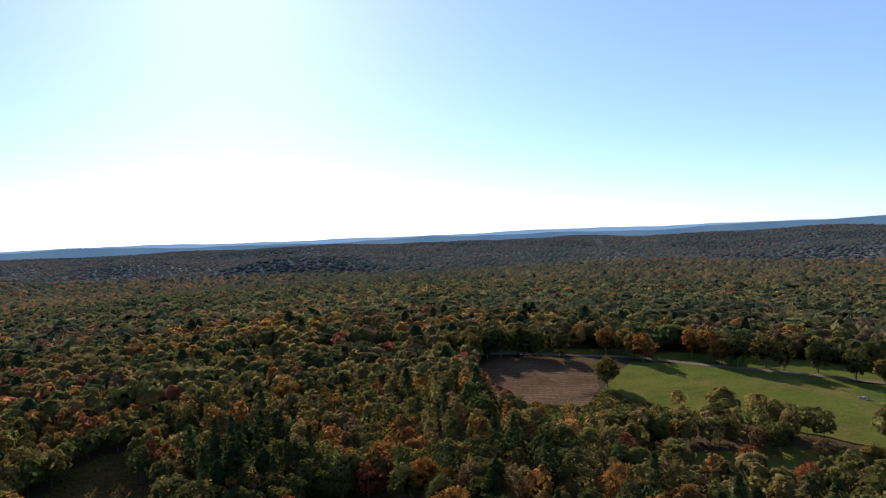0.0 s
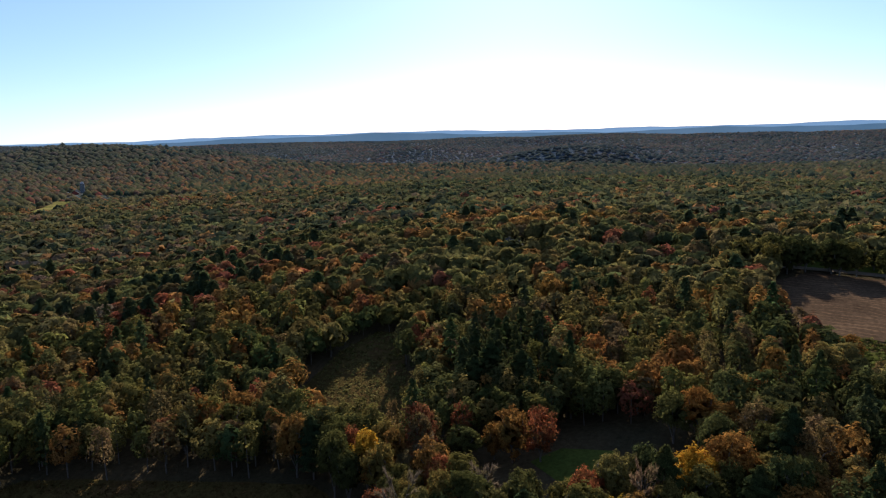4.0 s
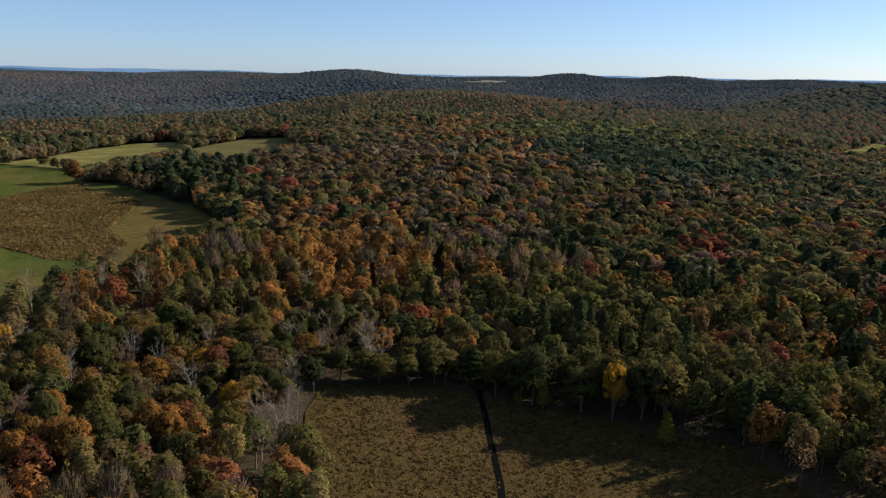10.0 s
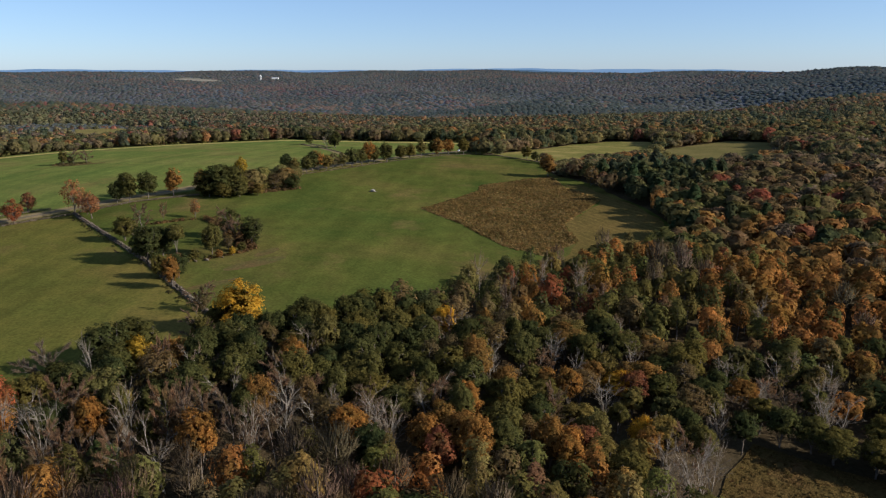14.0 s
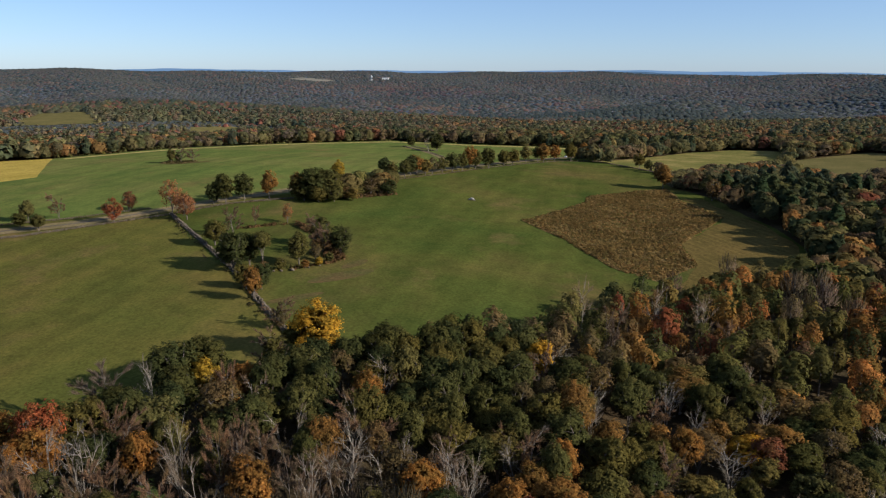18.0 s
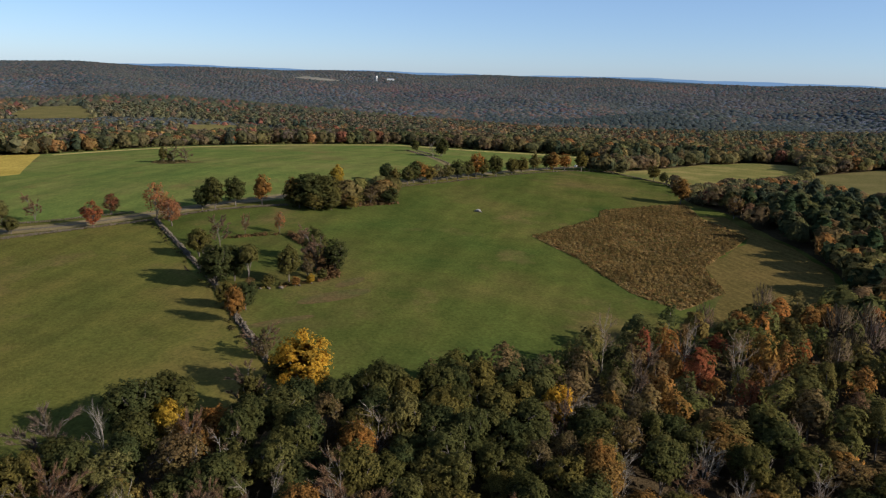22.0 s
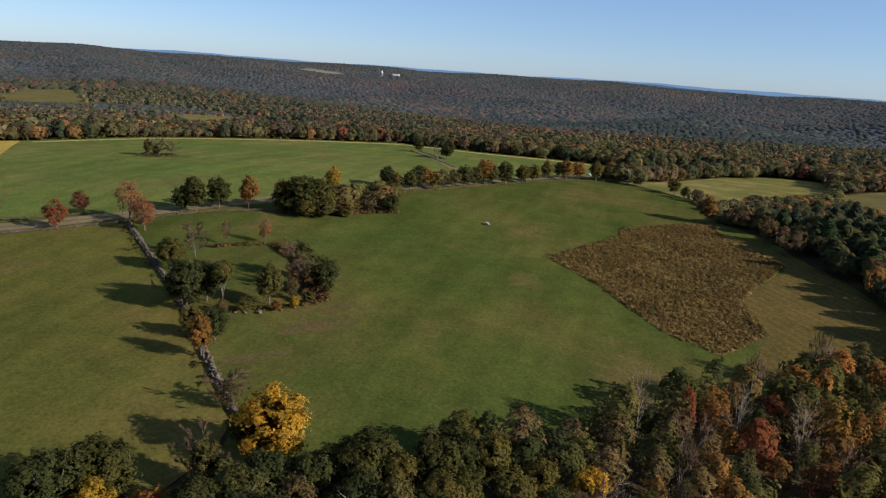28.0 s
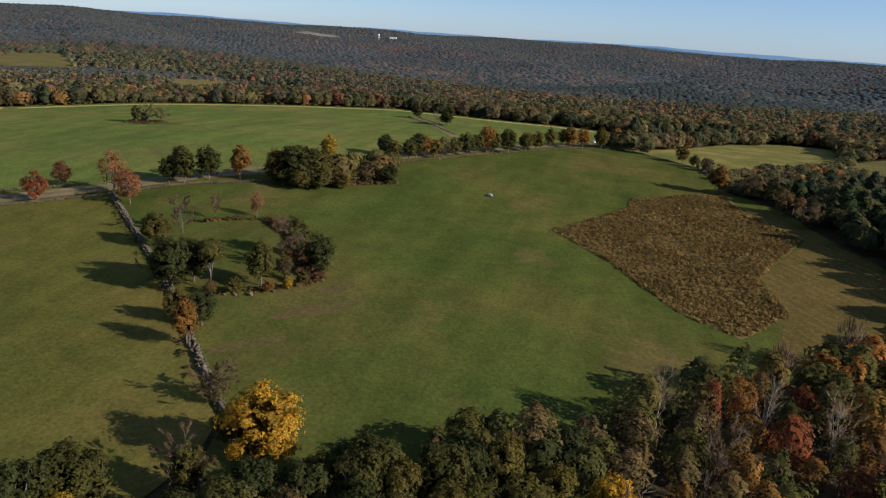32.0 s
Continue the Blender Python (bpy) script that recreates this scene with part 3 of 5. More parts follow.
def crown_shell(rng, k, n, bumps, low=0.3, lump=0.3):
    """Leaf places and facings for k crowns of n sprays: a rounded head, swollen by a number of leafy bumps.
    x and y in crown radii, z from 0 at the ground to 1 at the top."""
    d = rng.normal(size=(k, n, 3))
    d /= np.linalg.norm(d, axis=2)[:, :, None]
    d[:, :, 2] = np.where(d[:, :, 2] < -0.75, -d[:, :, 2], d[:, :, 2])
    b = rng.normal(size=(k, bumps, 3))
    b /= np.linalg.norm(b, axis=2)[:, :, None]
    b[:, :, 2] = np.where(b[:, :, 2] < -0.45, -b[:, :, 2], b[:, :, 2])
    size = rng.uniform(0.3, 1.3, (k, bumps))
    dots = np.einsum("knc,kjc->knj", d, b)
    swell = np.exp((0.55 * bumps) * (dots - 1)) * size[:, None, :]
    j = swell.argmax(2)
    most = np.take_along_axis(swell, j[:, :, None], 2)
    r = (1 - lump + lump * most) * rng.uniform(0.8, 1.03, (k, n, 1))
    near = np.take_along_axis(b, j[:, :, None], 1)
    facing = d * 0.75 + (d - near) * (0.25 * bumps ** 0.5)
    w = np.arctan2(d[:, :, 1], d[:, :, 0])
    turn = rng.uniform(0, 6.28, (k, 1, 2))
    lean = 1 + 0.22 * np.cos(w - turn[:, :, 0]) + 0.18 * np.cos(2 * w - turn[:, :, 1])
    flare = np.where(d[:, :, 2] > 0, 1 - 0.1 * d[:, :, 2] ** 2, 1 + 0.75 * d[:, :, 2] ** 2)
    p = d * r
    p[:, :, :2] *= (lean * flare)[:, :, None]
    p[:, :, 2] = (low + 1) / 2 + (1 - low) / 2 * p[:, :, 2]
    return p, facing


def boughs(rng, tall, wide, low, count, stems=1, drop=0.5):
    """Limbs of a spreading tree: runs for its trunk and boughs, runs for its branches, the branch tips, and the middle of the crown."""
    mid = np.array([0, 0, (low + 1) / 2 * tall])
    semi = np.array([wide * 0.86, wide * 0.86, (1 - low) / 2 * tall * 0.94])
    d = rng.normal(size=(count, 3))
    d /= np.linalg.norm(d, axis=1)[:, None]
    d[:, 2] = np.where(d[:, 2] < -drop, -d[:, 2], d[:, 2])
    w = np.arctan2(d[:, 1], d[:, 0])
    turn = rng.uniform(0, 6.28, 3)
    out = 0.93 + 0.1 * np.cos(w - turn[0]) + 0.1 * np.cos(2 * w - turn[1]) + 0.09 * np.cos(3 * w - turn[2] + 3 * d[:, 2])
    u = np.where(rng.uniform(size=count) < 0.88, rng.uniform(0.8, 0.97, count), rng.uniform(0.4, 0.7, count))
    tips = mid + d * semi * (u * out)[:, None]
    thick, fine = [], []
    for s in range(stems):
        a = rng.uniform(0, 6.28)
        lean = 0.0 if stems == 1 else rng.uniform(0.1, 0.3)
        thick.append(limb(rng, (0.4 * lean * math.cos(a), 0.4 * lean * math.sin(a), -0.6), (lean * math.cos(a), lean * math.sin(a), 1), tall * rng.uniform(0.72, 0.86), tall * (0.02 if stems == 1 else 0.015), 0.05, 6))
    trunks = [np.array(t) for t in thick]
    ends = []
    for i in range(8):
        a = 2 * math.pi * (i + rng.uniform(-0.3, 0.3)) / 8 + turn[0]
        t = trunks[i % stems]
        k = int(rng.integers(1, 4)) if low < 0.25 else int(rng.integers(2, 5))
        p = t[k]
        end = mid + np.array([math.cos(a) * wide * 0.6, math.sin(a) * wide * 0.6, rng.uniform(-0.15, 0.5) * semi[2]])
        run = []
        for q in (0, 0.33, 0.67, 1.0):
            bow = np.array([0, 0, 0.22 * tall * q * (1 - q)])
            run.append((*(p[:3] * (1 - q) + end * q + bow + rng.normal(0, 0.12, 3)), max(0.08, p[3] * 0.6 * (1 - 0.75 * q))))
        thick.append(run)
        ends.append(run)
    ways = [np.array(r) for r in ends] + trunks
    for tip in tips:
        near = min(ways, key=lambda r: float(np.min(np.linalg.norm(r[1:, :3] - tip, axis=1) + 0.5 * np.maximum(0, r[1:, 2] - tip[2]))))
        k = int(np.argmin(np.linalg.norm(near[1:, :3] - tip, axis=1) + 0.9 * np.maximum(0, near[1:, 2] - tip[2]))) + 1
        p = near[k]
        m = (p[:3] + tip) / 2 + np.array([0, 0, 0.25]) + rng.normal(0, 0.25, 3)
        r = min(0.12, p[3] * 0.75)
        fine.append([(*p[:3], r), (*m, r * 0.65), (*tip, 0.035)])
    return thick, fine, tips, mid


def broadleaf(rng, tall, wide, leaves, size, low=0.3, airy=0.0):
    """Crown and trunk meshes' arrays of a broadleaf tree: tufts of small leaves round the ends of its branches."""
    count = int(rng.integers(120, 150))
    thick, fine, tips, mid = boughs(rng, tall, wide, low, count, 1, 0.94 if low < 0.15 else 0.6)
    big = rng.uniform(0.1, 0.27, count) * wide
    k = rng.choice(count, leaves, p=big ** 2 / (big ** 2).sum())
    o = rng.normal(size=(leaves, 3))
    o /= np.linalg.norm(o, axis=1)[:, None]
    o[:, 2] = np.where(o[:, 2] < -0.5, -o[:, 2], o[:, 2])
    out = tips[k] - mid
    out /= np.linalg.norm(out, axis=1)[:, None] + 1e-6
    p = tips[k] + o * np.array([1, 1, 0.85]) * (big[k] * rng.uniform(0.35, 1.1, leaves))[:, None] + out * rng.normal(0, 0.25, (leaves, 1))
    even = 0.75 * o + 0.75 * out + np.array([0, 0, 0.2])
    facing = even + rng.normal(0, 0.3 + airy, (leaves, 3))
    v, f = sprays(rng, p, facing, rng.uniform(0.55, 1.35, leaves) * size)
    soft = np.repeat(even / np.linalg.norm(even, axis=1)[:, None] + 0.45 * facing / np.linalg.norm(facing, axis=1)[:, None], 3, 0)
    if not airy:  # large inner leaves, added so that the crown's shadow is solid
        d = rng.normal(size=(190, 3))
        d /= np.linalg.norm(d, axis=1)[:, None]
        p = mid + d * np.array([wide, wide, (1 - low) / 2 * tall]) * rng.uniform(0.25, 0.66, (190, 1))
        v2, f2 = sprays(rng, p, rng.normal(size=(190, 3)), rng.uniform(1.2, 1.9, 190))
        v, f, soft = np.concatenate([v, v2]), np.concatenate([f, f2 + len(v)]), np.concatenate([soft, np.repeat(d + np.array([0, 0, 0.3]), 3, 0)])
    t, q = tubes(thick, 5)
    t2, q2 = tubes(fine[::2] if airy else fine[::5], 3)
    return (v, f, soft), (np.concatenate([t, t2]), np.concatenate([q, q2 + len(t)]))


def conifer(rng, tall, wide, leaves, size):
    level = rng.uniform(0.0, 1.0, leaves) ** 0.8
    whorl = np.round(level * 11) / 11 + rng.normal(0, 0.012, leaves)
    w = np.round(rng.uniform(0, 7, leaves)) / 7 * 2 * np.pi + whorl * 40 + rng.normal(0, 0.16, leaves)
    reach = wide * np.clip(1.0 - whorl, 0, 1) ** 0.62 * (0.82 + 0.3 * np.sin(whorl * 37 + w * 3)) + 0.25
    r = reach * np.sqrt(rng.uniform(0.05, 1, leaves))
    z = tall * (0.2 + 0.8 * whorl) + r * 0.16 - 0.25 * (r / (wide + 0.1)) ** 2
    p = np.stack([np.cos(w) * r, np.sin(w) * r, z], 1)
    even = np.stack([np.cos(w) * 0.8, np.sin(w) * 0.8, np.full(leaves, 0.8)], 1)
    v, f = sprays(rng, p, even + rng.normal(0, 0.25, (leaves, 3)), rng.uniform(0.7, 1.3, leaves) * size)
    return (v, f, np.repeat(even, 3, 0)), tubes([limb(rng, (0, 0, -0.6), (0, 0, 1), tall * 0.98, tall * 0.016, 0.02, 6)], 5)


def bare(rng, tall, wide, twigs, half, stems_):
    """A leafless tree: a few upright stems that fork into steep limbs, branches and thin twigs."""
    thick, fine, ends = [], [], []
    turn = rng.uniform(0, 6.28)
    for i in range(stems_):
        a = turn + 2 * math.pi * i / stems_ + rng.normal(0, 0.3)
        lean = rng.uniform(0.02, 0.08) if stems_ == 1 else rng.uniform(0.1, 0.26)
        out = np.array([math.cos(a), math.sin(a), 0])
        stem = limb(rng, out * 0.25 + np.array([0, 0, -0.6]), out * lean + np.array([0, 0, 1]), tall * rng.uniform(0.82, 1.0), tall * (0.013 if stems_ == 1 else 0.0105), 0.06, 8)
        thick.append(stem)
        for j in range(14 if stems_ == 1 else 6):
            p = np.array(stem[int(rng.integers(2, 8))])
            b = a + rng.normal(0, 1.2) if stems_ > 1 else rng.uniform(0, 6.28)
            far = wide * rng.uniform(0.45, 0.95) * (1.15 - p[2] / tall * 0.6)
            way = np.array([math.cos(b), math.sin(b), rng.uniform(0.9, 1.9)])
            bough = limb(rng, p[:3], way / np.linalg.norm(way), far * 1.5, max(0.07, p[3] * 0.62), 0.12, 4)
            thick.append(bough)
            for _ in range(5):
                q = np.array(bough[int(rng.integers(1, 5))])
                way = np.array([math.cos(b), math.sin(b), 1.0]) + rng.normal(0, 0.55, 3)
                twig = limb(rng, q[:3], way / np.linalg.norm(way), rng.uniform(1.4, 3.0), 0.05, 0.15, 2)
                fine.append(twig)
                ends.append(twig)
    v, f = tubes(thick, 4)
    v2, f2 = tubes(fine, 3)
    ends = np.array(ends)[:, :, :3]
    k = rng.integers(0, len(ends), twigs)
    u = rng.uniform(0, 1, (twigs, 1))
    p = ends[k, 1] * (1 - u) + ends[k, 2] * u + rng.normal(0, 0.1, (twigs, 3))
    way = (ends[k, 2] - ends[k, 0]) / 2.0 + rng.normal(0, 0.4, (twigs, 3)) + np.array([0, 0, 0.4])
    way /= np.linalg.norm(way, axis=1)[:, None]
    across = np.cross(way, rng.normal(size=(twigs, 3)))
    across /= np.linalg.norm(across, axis=1)[:, None] + 1e-9
    c = np.stack([p - across * half, p + across * half, p + way * rng.uniform(0.5, 1.6, (twigs, 1))], 1).reshape(-1, 3)
    return (c, np.arange(3 * twigs).reshape(-1, 3), None), (np.concatenate([v, v2]), np.concatenate([f, f2 + len(v)]))


LABELS = {
    "olive": "broadleaf tree with dull olive-green autumn leaves", "dark_green": "dense dark-green broadleaf tree",
    "pine": "dark-green white pine with layered boughs", "orange": "maple tree with orange autumn leaves",
    "rust": "oak tree with rusty brown autumn leaves", "red": "maple tree with deep red autumn leaves",
    "yellow": "maple tree with bright golden-yellow leaves", "salmon": "half-bare maple with salmon-red leaves",
    "lime": "young tree with pale yellow-green leaves", "twig": "leafless grey tree with pale forking limbs",
    "haze": "nearly leafless tree with a haze of reddish-brown twigs",
    "gold": "broadleaf tree with dull golden-brown leaves",
}
NAMES = {"pine": "pine_tree", "orange": "maple_tree", "red": "maple_tree", "yellow": "maple_tree", "salmon": "maple_tree", "rust": "oak_tree", "twig": "bare_tree", "haze": "bare_tree", "lime": "birch_tree"}
MODELS = {}


DENSE = {"dark_green": 3900, "olive": 3600, "orange": 3300, "gold": 3000, "red": 2700, "rust": 2300, "yellow": 3500, "salmon": 2100}


def model(kind, variant, low, far):
    """One tree of unit pose: an Empty with trunk and crown, made once for each kind and variant, with fewer and larger sprays for far places.
    Returns it and its natural height and radius."""
    key = (kind, variant, low, far)
    if key in MODELS:
        return MODELS[key] + (False,)
    rng = np.random.default_rng(sum(map(ord, kind)) * 31 + variant)
    tall, wide = 14.0, 5.0
    few, more = (0.5, 1.42) if far else (1.0, 1.0)
    if kind in ("twig", "haze"):
        few = 1.0
        wide = 4.4
        crown, trunk = bare(rng, tall, wide, 950 if kind == "twig" else 3400, 0.03 if kind == "twig" else 0.055, (3, 1, 2, 4)[variant] if kind == "twig" else 1 + variant % 2)
    elif kind == "pine":
        wide = 4.6
        crown, trunk = conifer(rng, 17.0, wide, int(3000 * few), 0.8 * more)
        tall = 17.0
    elif kind == "lime":
        wide = 2.6
        crown, trunk = conifer(rng, tall, wide, int(1700 * few), 0.6 * more)
    else:
        crown, trunk = broadleaf(rng, tall, wide, int(DENSE[kind] * few), (0.42 if kind == "salmon" else 0.5) * more, low, 0.2 if kind in ("salmon", "rust", "red") else 0.0)
    root = new(NAMES.get(kind, "broadleaf_tree"))
    root.empty_display_size = 0.5
    tagged(root, LABELS[kind], "tree")
    bark = PALE if kind == "twig" else BARK
    part("trunk", mesh_of("trunk", *trunk, bark, shade=True), root, "pale grey bark" if bark == PALE else "")
    leafy = part("crown", mesh_of("crown", *crown[:2], LEAVES[kind], normals=crown[2]), root)
    if kind in ("twig", "haze"):
        tagged(leafy, kind="stuff")
    MODELS[key] = (root, tall, wide)
    return MODELS[key] + (True,)


tree_rng = np.random.default_rng(5)


def tree(kind, x, y, tall, wide=None, group="", label="", turn=None, low=0.1):
    """Plants one tree at (x, y)."""
    variant = int(tree_rng.integers(0, 4))
    far = math.hypot(x + 10, y - 40) > 350
    root, t, w, first = model(kind, variant, low, far)
    sz = tall / t
    sx = wide / w if wide else sz * tree_rng.uniform(0.85, 1.15)
    turn = tree_rng.uniform(0, 360) if turn is None else turn
    m = pose(x, y, height(x, y) + 0.2, 0, 0, turn) @ Matrix.Diagonal((sx, sx, sz, 1))
    if first:
        root.matrix_basis = m
        ob = root
    else:
        ob = copy_thing(root, m)
        ob.matrix_basis = m
    return tagged(ob, label, "", group)


# ---- single trees: kind, x, y, height, crown radius ----
ROADSIDE = [
    ("red", -268, 339, 13, 4.6), ("red", -275, 360, 11, 4.2), ("salmon", -248, 361, 18, 5.4), ("salmon", -231, 350, 14, 5.2), ("salmon", -238, 357, 13, 4.6),
    ("dark_green", -236, 382, 13, 4.2), ("dark_green", -230, 385, 18, 5.6), ("dark_green", -224, 395, 16, 5.4), ("orange", -212, 402, 17, 4.6),
    ("yellow", -193, 459, 14, 4.6), ("gold", -318, 333, 12, 4), ("haze", -306, 342, 12, 4), ("haze", -336, 327, 11, 4.4), ("dark_green", -312, 322, 8, 3.6), ("olive", -297, 319, 9, 4),
]
CLUMP = [
    ("olive", -194, 406, 16, 5), ("dark_green", -185, 406, 20, 6.4), ("olive", -176, 411, 18, 6), ("rust", -173, 420, 14, 5), ("dark_green", -181, 416, 17, 5.6), ("orange", -198, 411, 15, 4),
    ("gold", -164, 413, 8, 3), ("rust", -159, 429, 11, 4.2), ("dark_green", -150, 434, 10.5, 4.4), ("rust", -155, 436, 9, 4), ("gold", -166, 425, 9, 4),
    ("dark_green", -190, 403, 10, 4.6), ("olive", -181, 403, 10, 5), ("olive", -173, 407, 10, 4.6), ("dark_green", -187, 410, 15, 5), ("dark_green", -179, 409, 19, 5.6), ("rust", -168, 415, 8, 3.6),
]
ROW = [
    ("dark_green", -174, 491, 13, 4.4), ("gold", -167, 489, 10, 3.6), ("olive", -159, 491, 12, 4), ("dark_green", -157, 498, 15, 4.6), ("orange", -154, 503, 14, 4.6), ("gold", -149, 506, 12, 4.4),
    ("rust", -146, 513, 12, 4), ("gold", -141, 521, 11, 4.4), ("olive", -136, 529, 14, 4.8), ("olive", -131, 539, 13, 4.2), ("orange", -128, 549, 17, 5.2), ("olive", -124, 551, 14, 4.8),
    ("dark_green", -116, 560, 16, 5.4), ("olive", -108, 578, 13, 4.8), ("olive", -103, 589, 13, 4.8), ("gold", -97, 615, 14, 4.6), ("orange", -84, 626, 16, 5), ("orange", -77, 642, 14, 5.2),
    ("olive", -64, 650, 16, 5), ("orange", -54, 663, 16, 5), ("rust", -58, 656, 12, 4), ("orange", -45, 675, 12, 4.4), ("olive", -90, 634, 13, 4.6),
    ("dark_green", -236, 735, 12, 4.4), ("twig", -199, 677, 13, 3.5), ("dark_green", -192, 681, 17, 5), ("olive", -196, 690, 12, 4.4),
    ("olive", -364, 519, 12, 3), ("haze", -357, 522, 11, 3.6), ("haze", -349, 526, 10, 4), ("olive", -361, 523, 7, 2.6), ("olive", -7, 626, 12, 4.6), ("olive", 0, 610, 9, 3.4),
]
GROVE = [
    ("olive", -191, 314, 12.5, 5.6), ("haze", -190, 328, 13, 4.2), ("haze", -190, 349, 10, 2.2), ("salmon", -177, 358, 10, 2.6), ("dark_green", -162, 283, 17.5, 5.8), ("dark_green", -160, 292, 15, 5.4),
    ("olive", -168, 290, 15, 5.2), ("olive", -140, 298, 15, 5), ("haze", -138, 317, 15.5, 5.2), ("olive", -142, 325, 15, 5), ("dark_green", -128, 314, 14.5, 5),
    ("orange", -135, 294, 4.2, 1.8), ("yellow", -131, 299, 4, 1.8), ("olive", -129, 304, 5, 2.2), ("olive", -144, 289, 5.5, 2.6), ("rust", -150, 286, 4.5, 2.2), ("rust", -136, 306, 7, 2.8), ("rust", -138, 312, 8, 3),
    # rust oak at (-115, 236): added to give the bare tree a solid shadow
    ("orange", -137, 256, 13.5, 3.4), ("dark_green", -140, 267, 11, 3.8), ("olive", -148, 267, 10, 3.4), ("haze", -115, 237, 9, 3.6), ("rust", -115, 236, 8, 2.8), ("yellow", -94, 220, 19, 7.3), ("olive", -104, 225, 9, 4),
    ("dark_green", -117, 196, 15.5, 7), ("dark_green", -122, 188, 17, 7), ("yellow", -112, 188, 13, 4.4), ("haze", -104, 208, 11, 3.4), ("olive", -102, 207, 12.5, 3.4), ("haze", -125, 168, 18, 5.2), ("orange", -101, 191, 12, 5),
]
EDGE = [
    ("orange", 10, 529, 17, 6), ("rust", 39, 499, 14, 5), ("lime", 124, 152, 9.5, 2.2), ("lime", 135, 149, 8, 2.1), ("lime", 142, 116, 10.5, 2.4), ("lime", 119, 159, 4.5, 1.4),
    ("gold", 164, 108, 12, 3), ("lime", 116, 92, 4.6, 0.9), ("lime", 120, 29, 9.5, 2.4), ("lime", 114, 90, 4.4, 1), ("orange", 139, -45, 18, 4.6), ("red", 137, -53, 17.5, 4.8), ("orange", 143, -40, 12, 3.4),
    ("red", 140, -18, 15, 5), ("rust", 143, -10, 13, 5), ("red", 152, -31, 16, 3.4), ("red", 108, -8, 14, 4.4), ("gold", 104, -14, 12, 4.4), ("rust", 113, -12, 13, 4.2), ("gold", 118, -17, 13, 4.2), ("lime", 99, -6, 11, 3.2),
    ("yellow", 122, -21, 9, 2.6), ("gold", 153, -6, 10, 4),
    ("pine", 180, -36, 19, 5.5), ("pine", 184, -42, 22, 6.5), ("pine", 178, -52, 19, 6), ("dark_green", 166, -42, 14, 5.5), ("dark_green", 165, -54, 15, 6), ("pine", 172, -62, 20, 6), ("olive", 162, -66, 15, 6), ("dark_green", 163, -78, 15, 6), ("olive", 157, -86, 14, 6),
    ("olive", 165, 46, 14, 5), ("olive", 163, 38, 15, 5.4), ("olive", 161, 30, 14, 5), ("dark_green", 160, 20, 15, 5.2), ("olive", 158, 14, 14, 5), ("gold", 150, 6, 12, 4.4), ("olive", 155, 4, 13, 5), ("dark_green", 151, -3, 12, 4.6),
    ("orange", 174, 45, 15, 6), ("orange", 176, 56, 14, 5.4), ("gold", 170, 62, 14, 5), ("red", 222, -20, 15, 5), ("orange", 216, -22, 14, 4.6), ("orange", 188, -24, 13, 3.6),
    ("olive", 190, -207, 14.5, 6.2), ("orange", 166, -156, 11, 4.4), ("orange", 222, -252, 15, 5.4), ("gold", 230, -252, 14, 5.4), ("orange", 248, -247, 15, 5.4), ("gold", 242, -254, 15, 5.4), ("orange", 272, -236, 12, 4), ("orange", 219, -281, 16, 4.6),
    ("orange", 210, -284, 18, 6), ("rust", 203, -288, 16, 5), ("dark_green", 194, -288, 17, 6), ("olive", 186, -298, 18, 6.4), ("olive", 179, -303, 15, 5), ("orange", 200, -282, 13, 4), ("dark_green", 170, -315, 17, 5.6), ("olive", 152, -318, 15, 5.6), ("gold", 144, -326, 12, 5), ("olive", 160, -340, 17, 6),
    ("gold", 131, -174, 12, 3.6), ("olive", 126, -180, 12, 3.6), ("dark_green", 121, -178, 11, 3.8), ("gold", 118, -187, 12, 3.8), ("olive", 108, -199, 12, 3), ("olive", 96, -210, 11, 5), ("rust", 100, -205, 9, 3.4), ("red", 70, -193, 9.5, 4), ("red", 66, -200, 8, 3), ("twig", 112, -194, 10, 3),
    ("olive", 277, -177, 17, 5.6), ("olive", 268, -176, 17, 5.6), ("dark_green", 272, -186, 18, 6), ("olive", 273, -195, 17, 5.6), ("dark_green", 267, -204, 17, 5.6), ("olive", 259, -211, 16, 5.4), ("dark_green", 250, -219, 15, 5), ("dark_green", 284, -184, 18, 6), ("olive", 281, -168, 17, 6), ("dark_green", 279, -192, 17, 5.6), ("dark_green", 262, -205, 16, 6), ("olive", 271, -205, 15, 6), ("dark_green", 268, -224, 10, 4.6), ("red", 232, -262, 9, 3.4), ("salmon", 226, -260, 10, 4), ("rust", 84, -216, 8, 4), ("gold", 76, -228, 7, 4), ("red", 92, -192, 8, 3.4),
]
for group, rows in (("trees along the country road", ROADSIDE), ("tree clump beside the road", CLUMP), ("roadside tree row", ROW),
                    ("grove along the stone wall", GROVE), ("trees at the edges of wood and marsh", EDGE)):
    for kind, x, y, tall, wide in rows:
        tall = tall * 1.25 if rows is EDGE and 145 < x < 180 and -10 < y < 65 else tall
        tree(kind, x, y, tall, wide * (1.4 if rows is CLUMP else 1.14 if rows is GROVE else 1.3 if rows is ROW else 1.2), group, low=0.02 if rows is CLUMP else 0.1)

tree("olive", -152, 289, 16, 5.0, "grove along the stone wall", low=0.5)


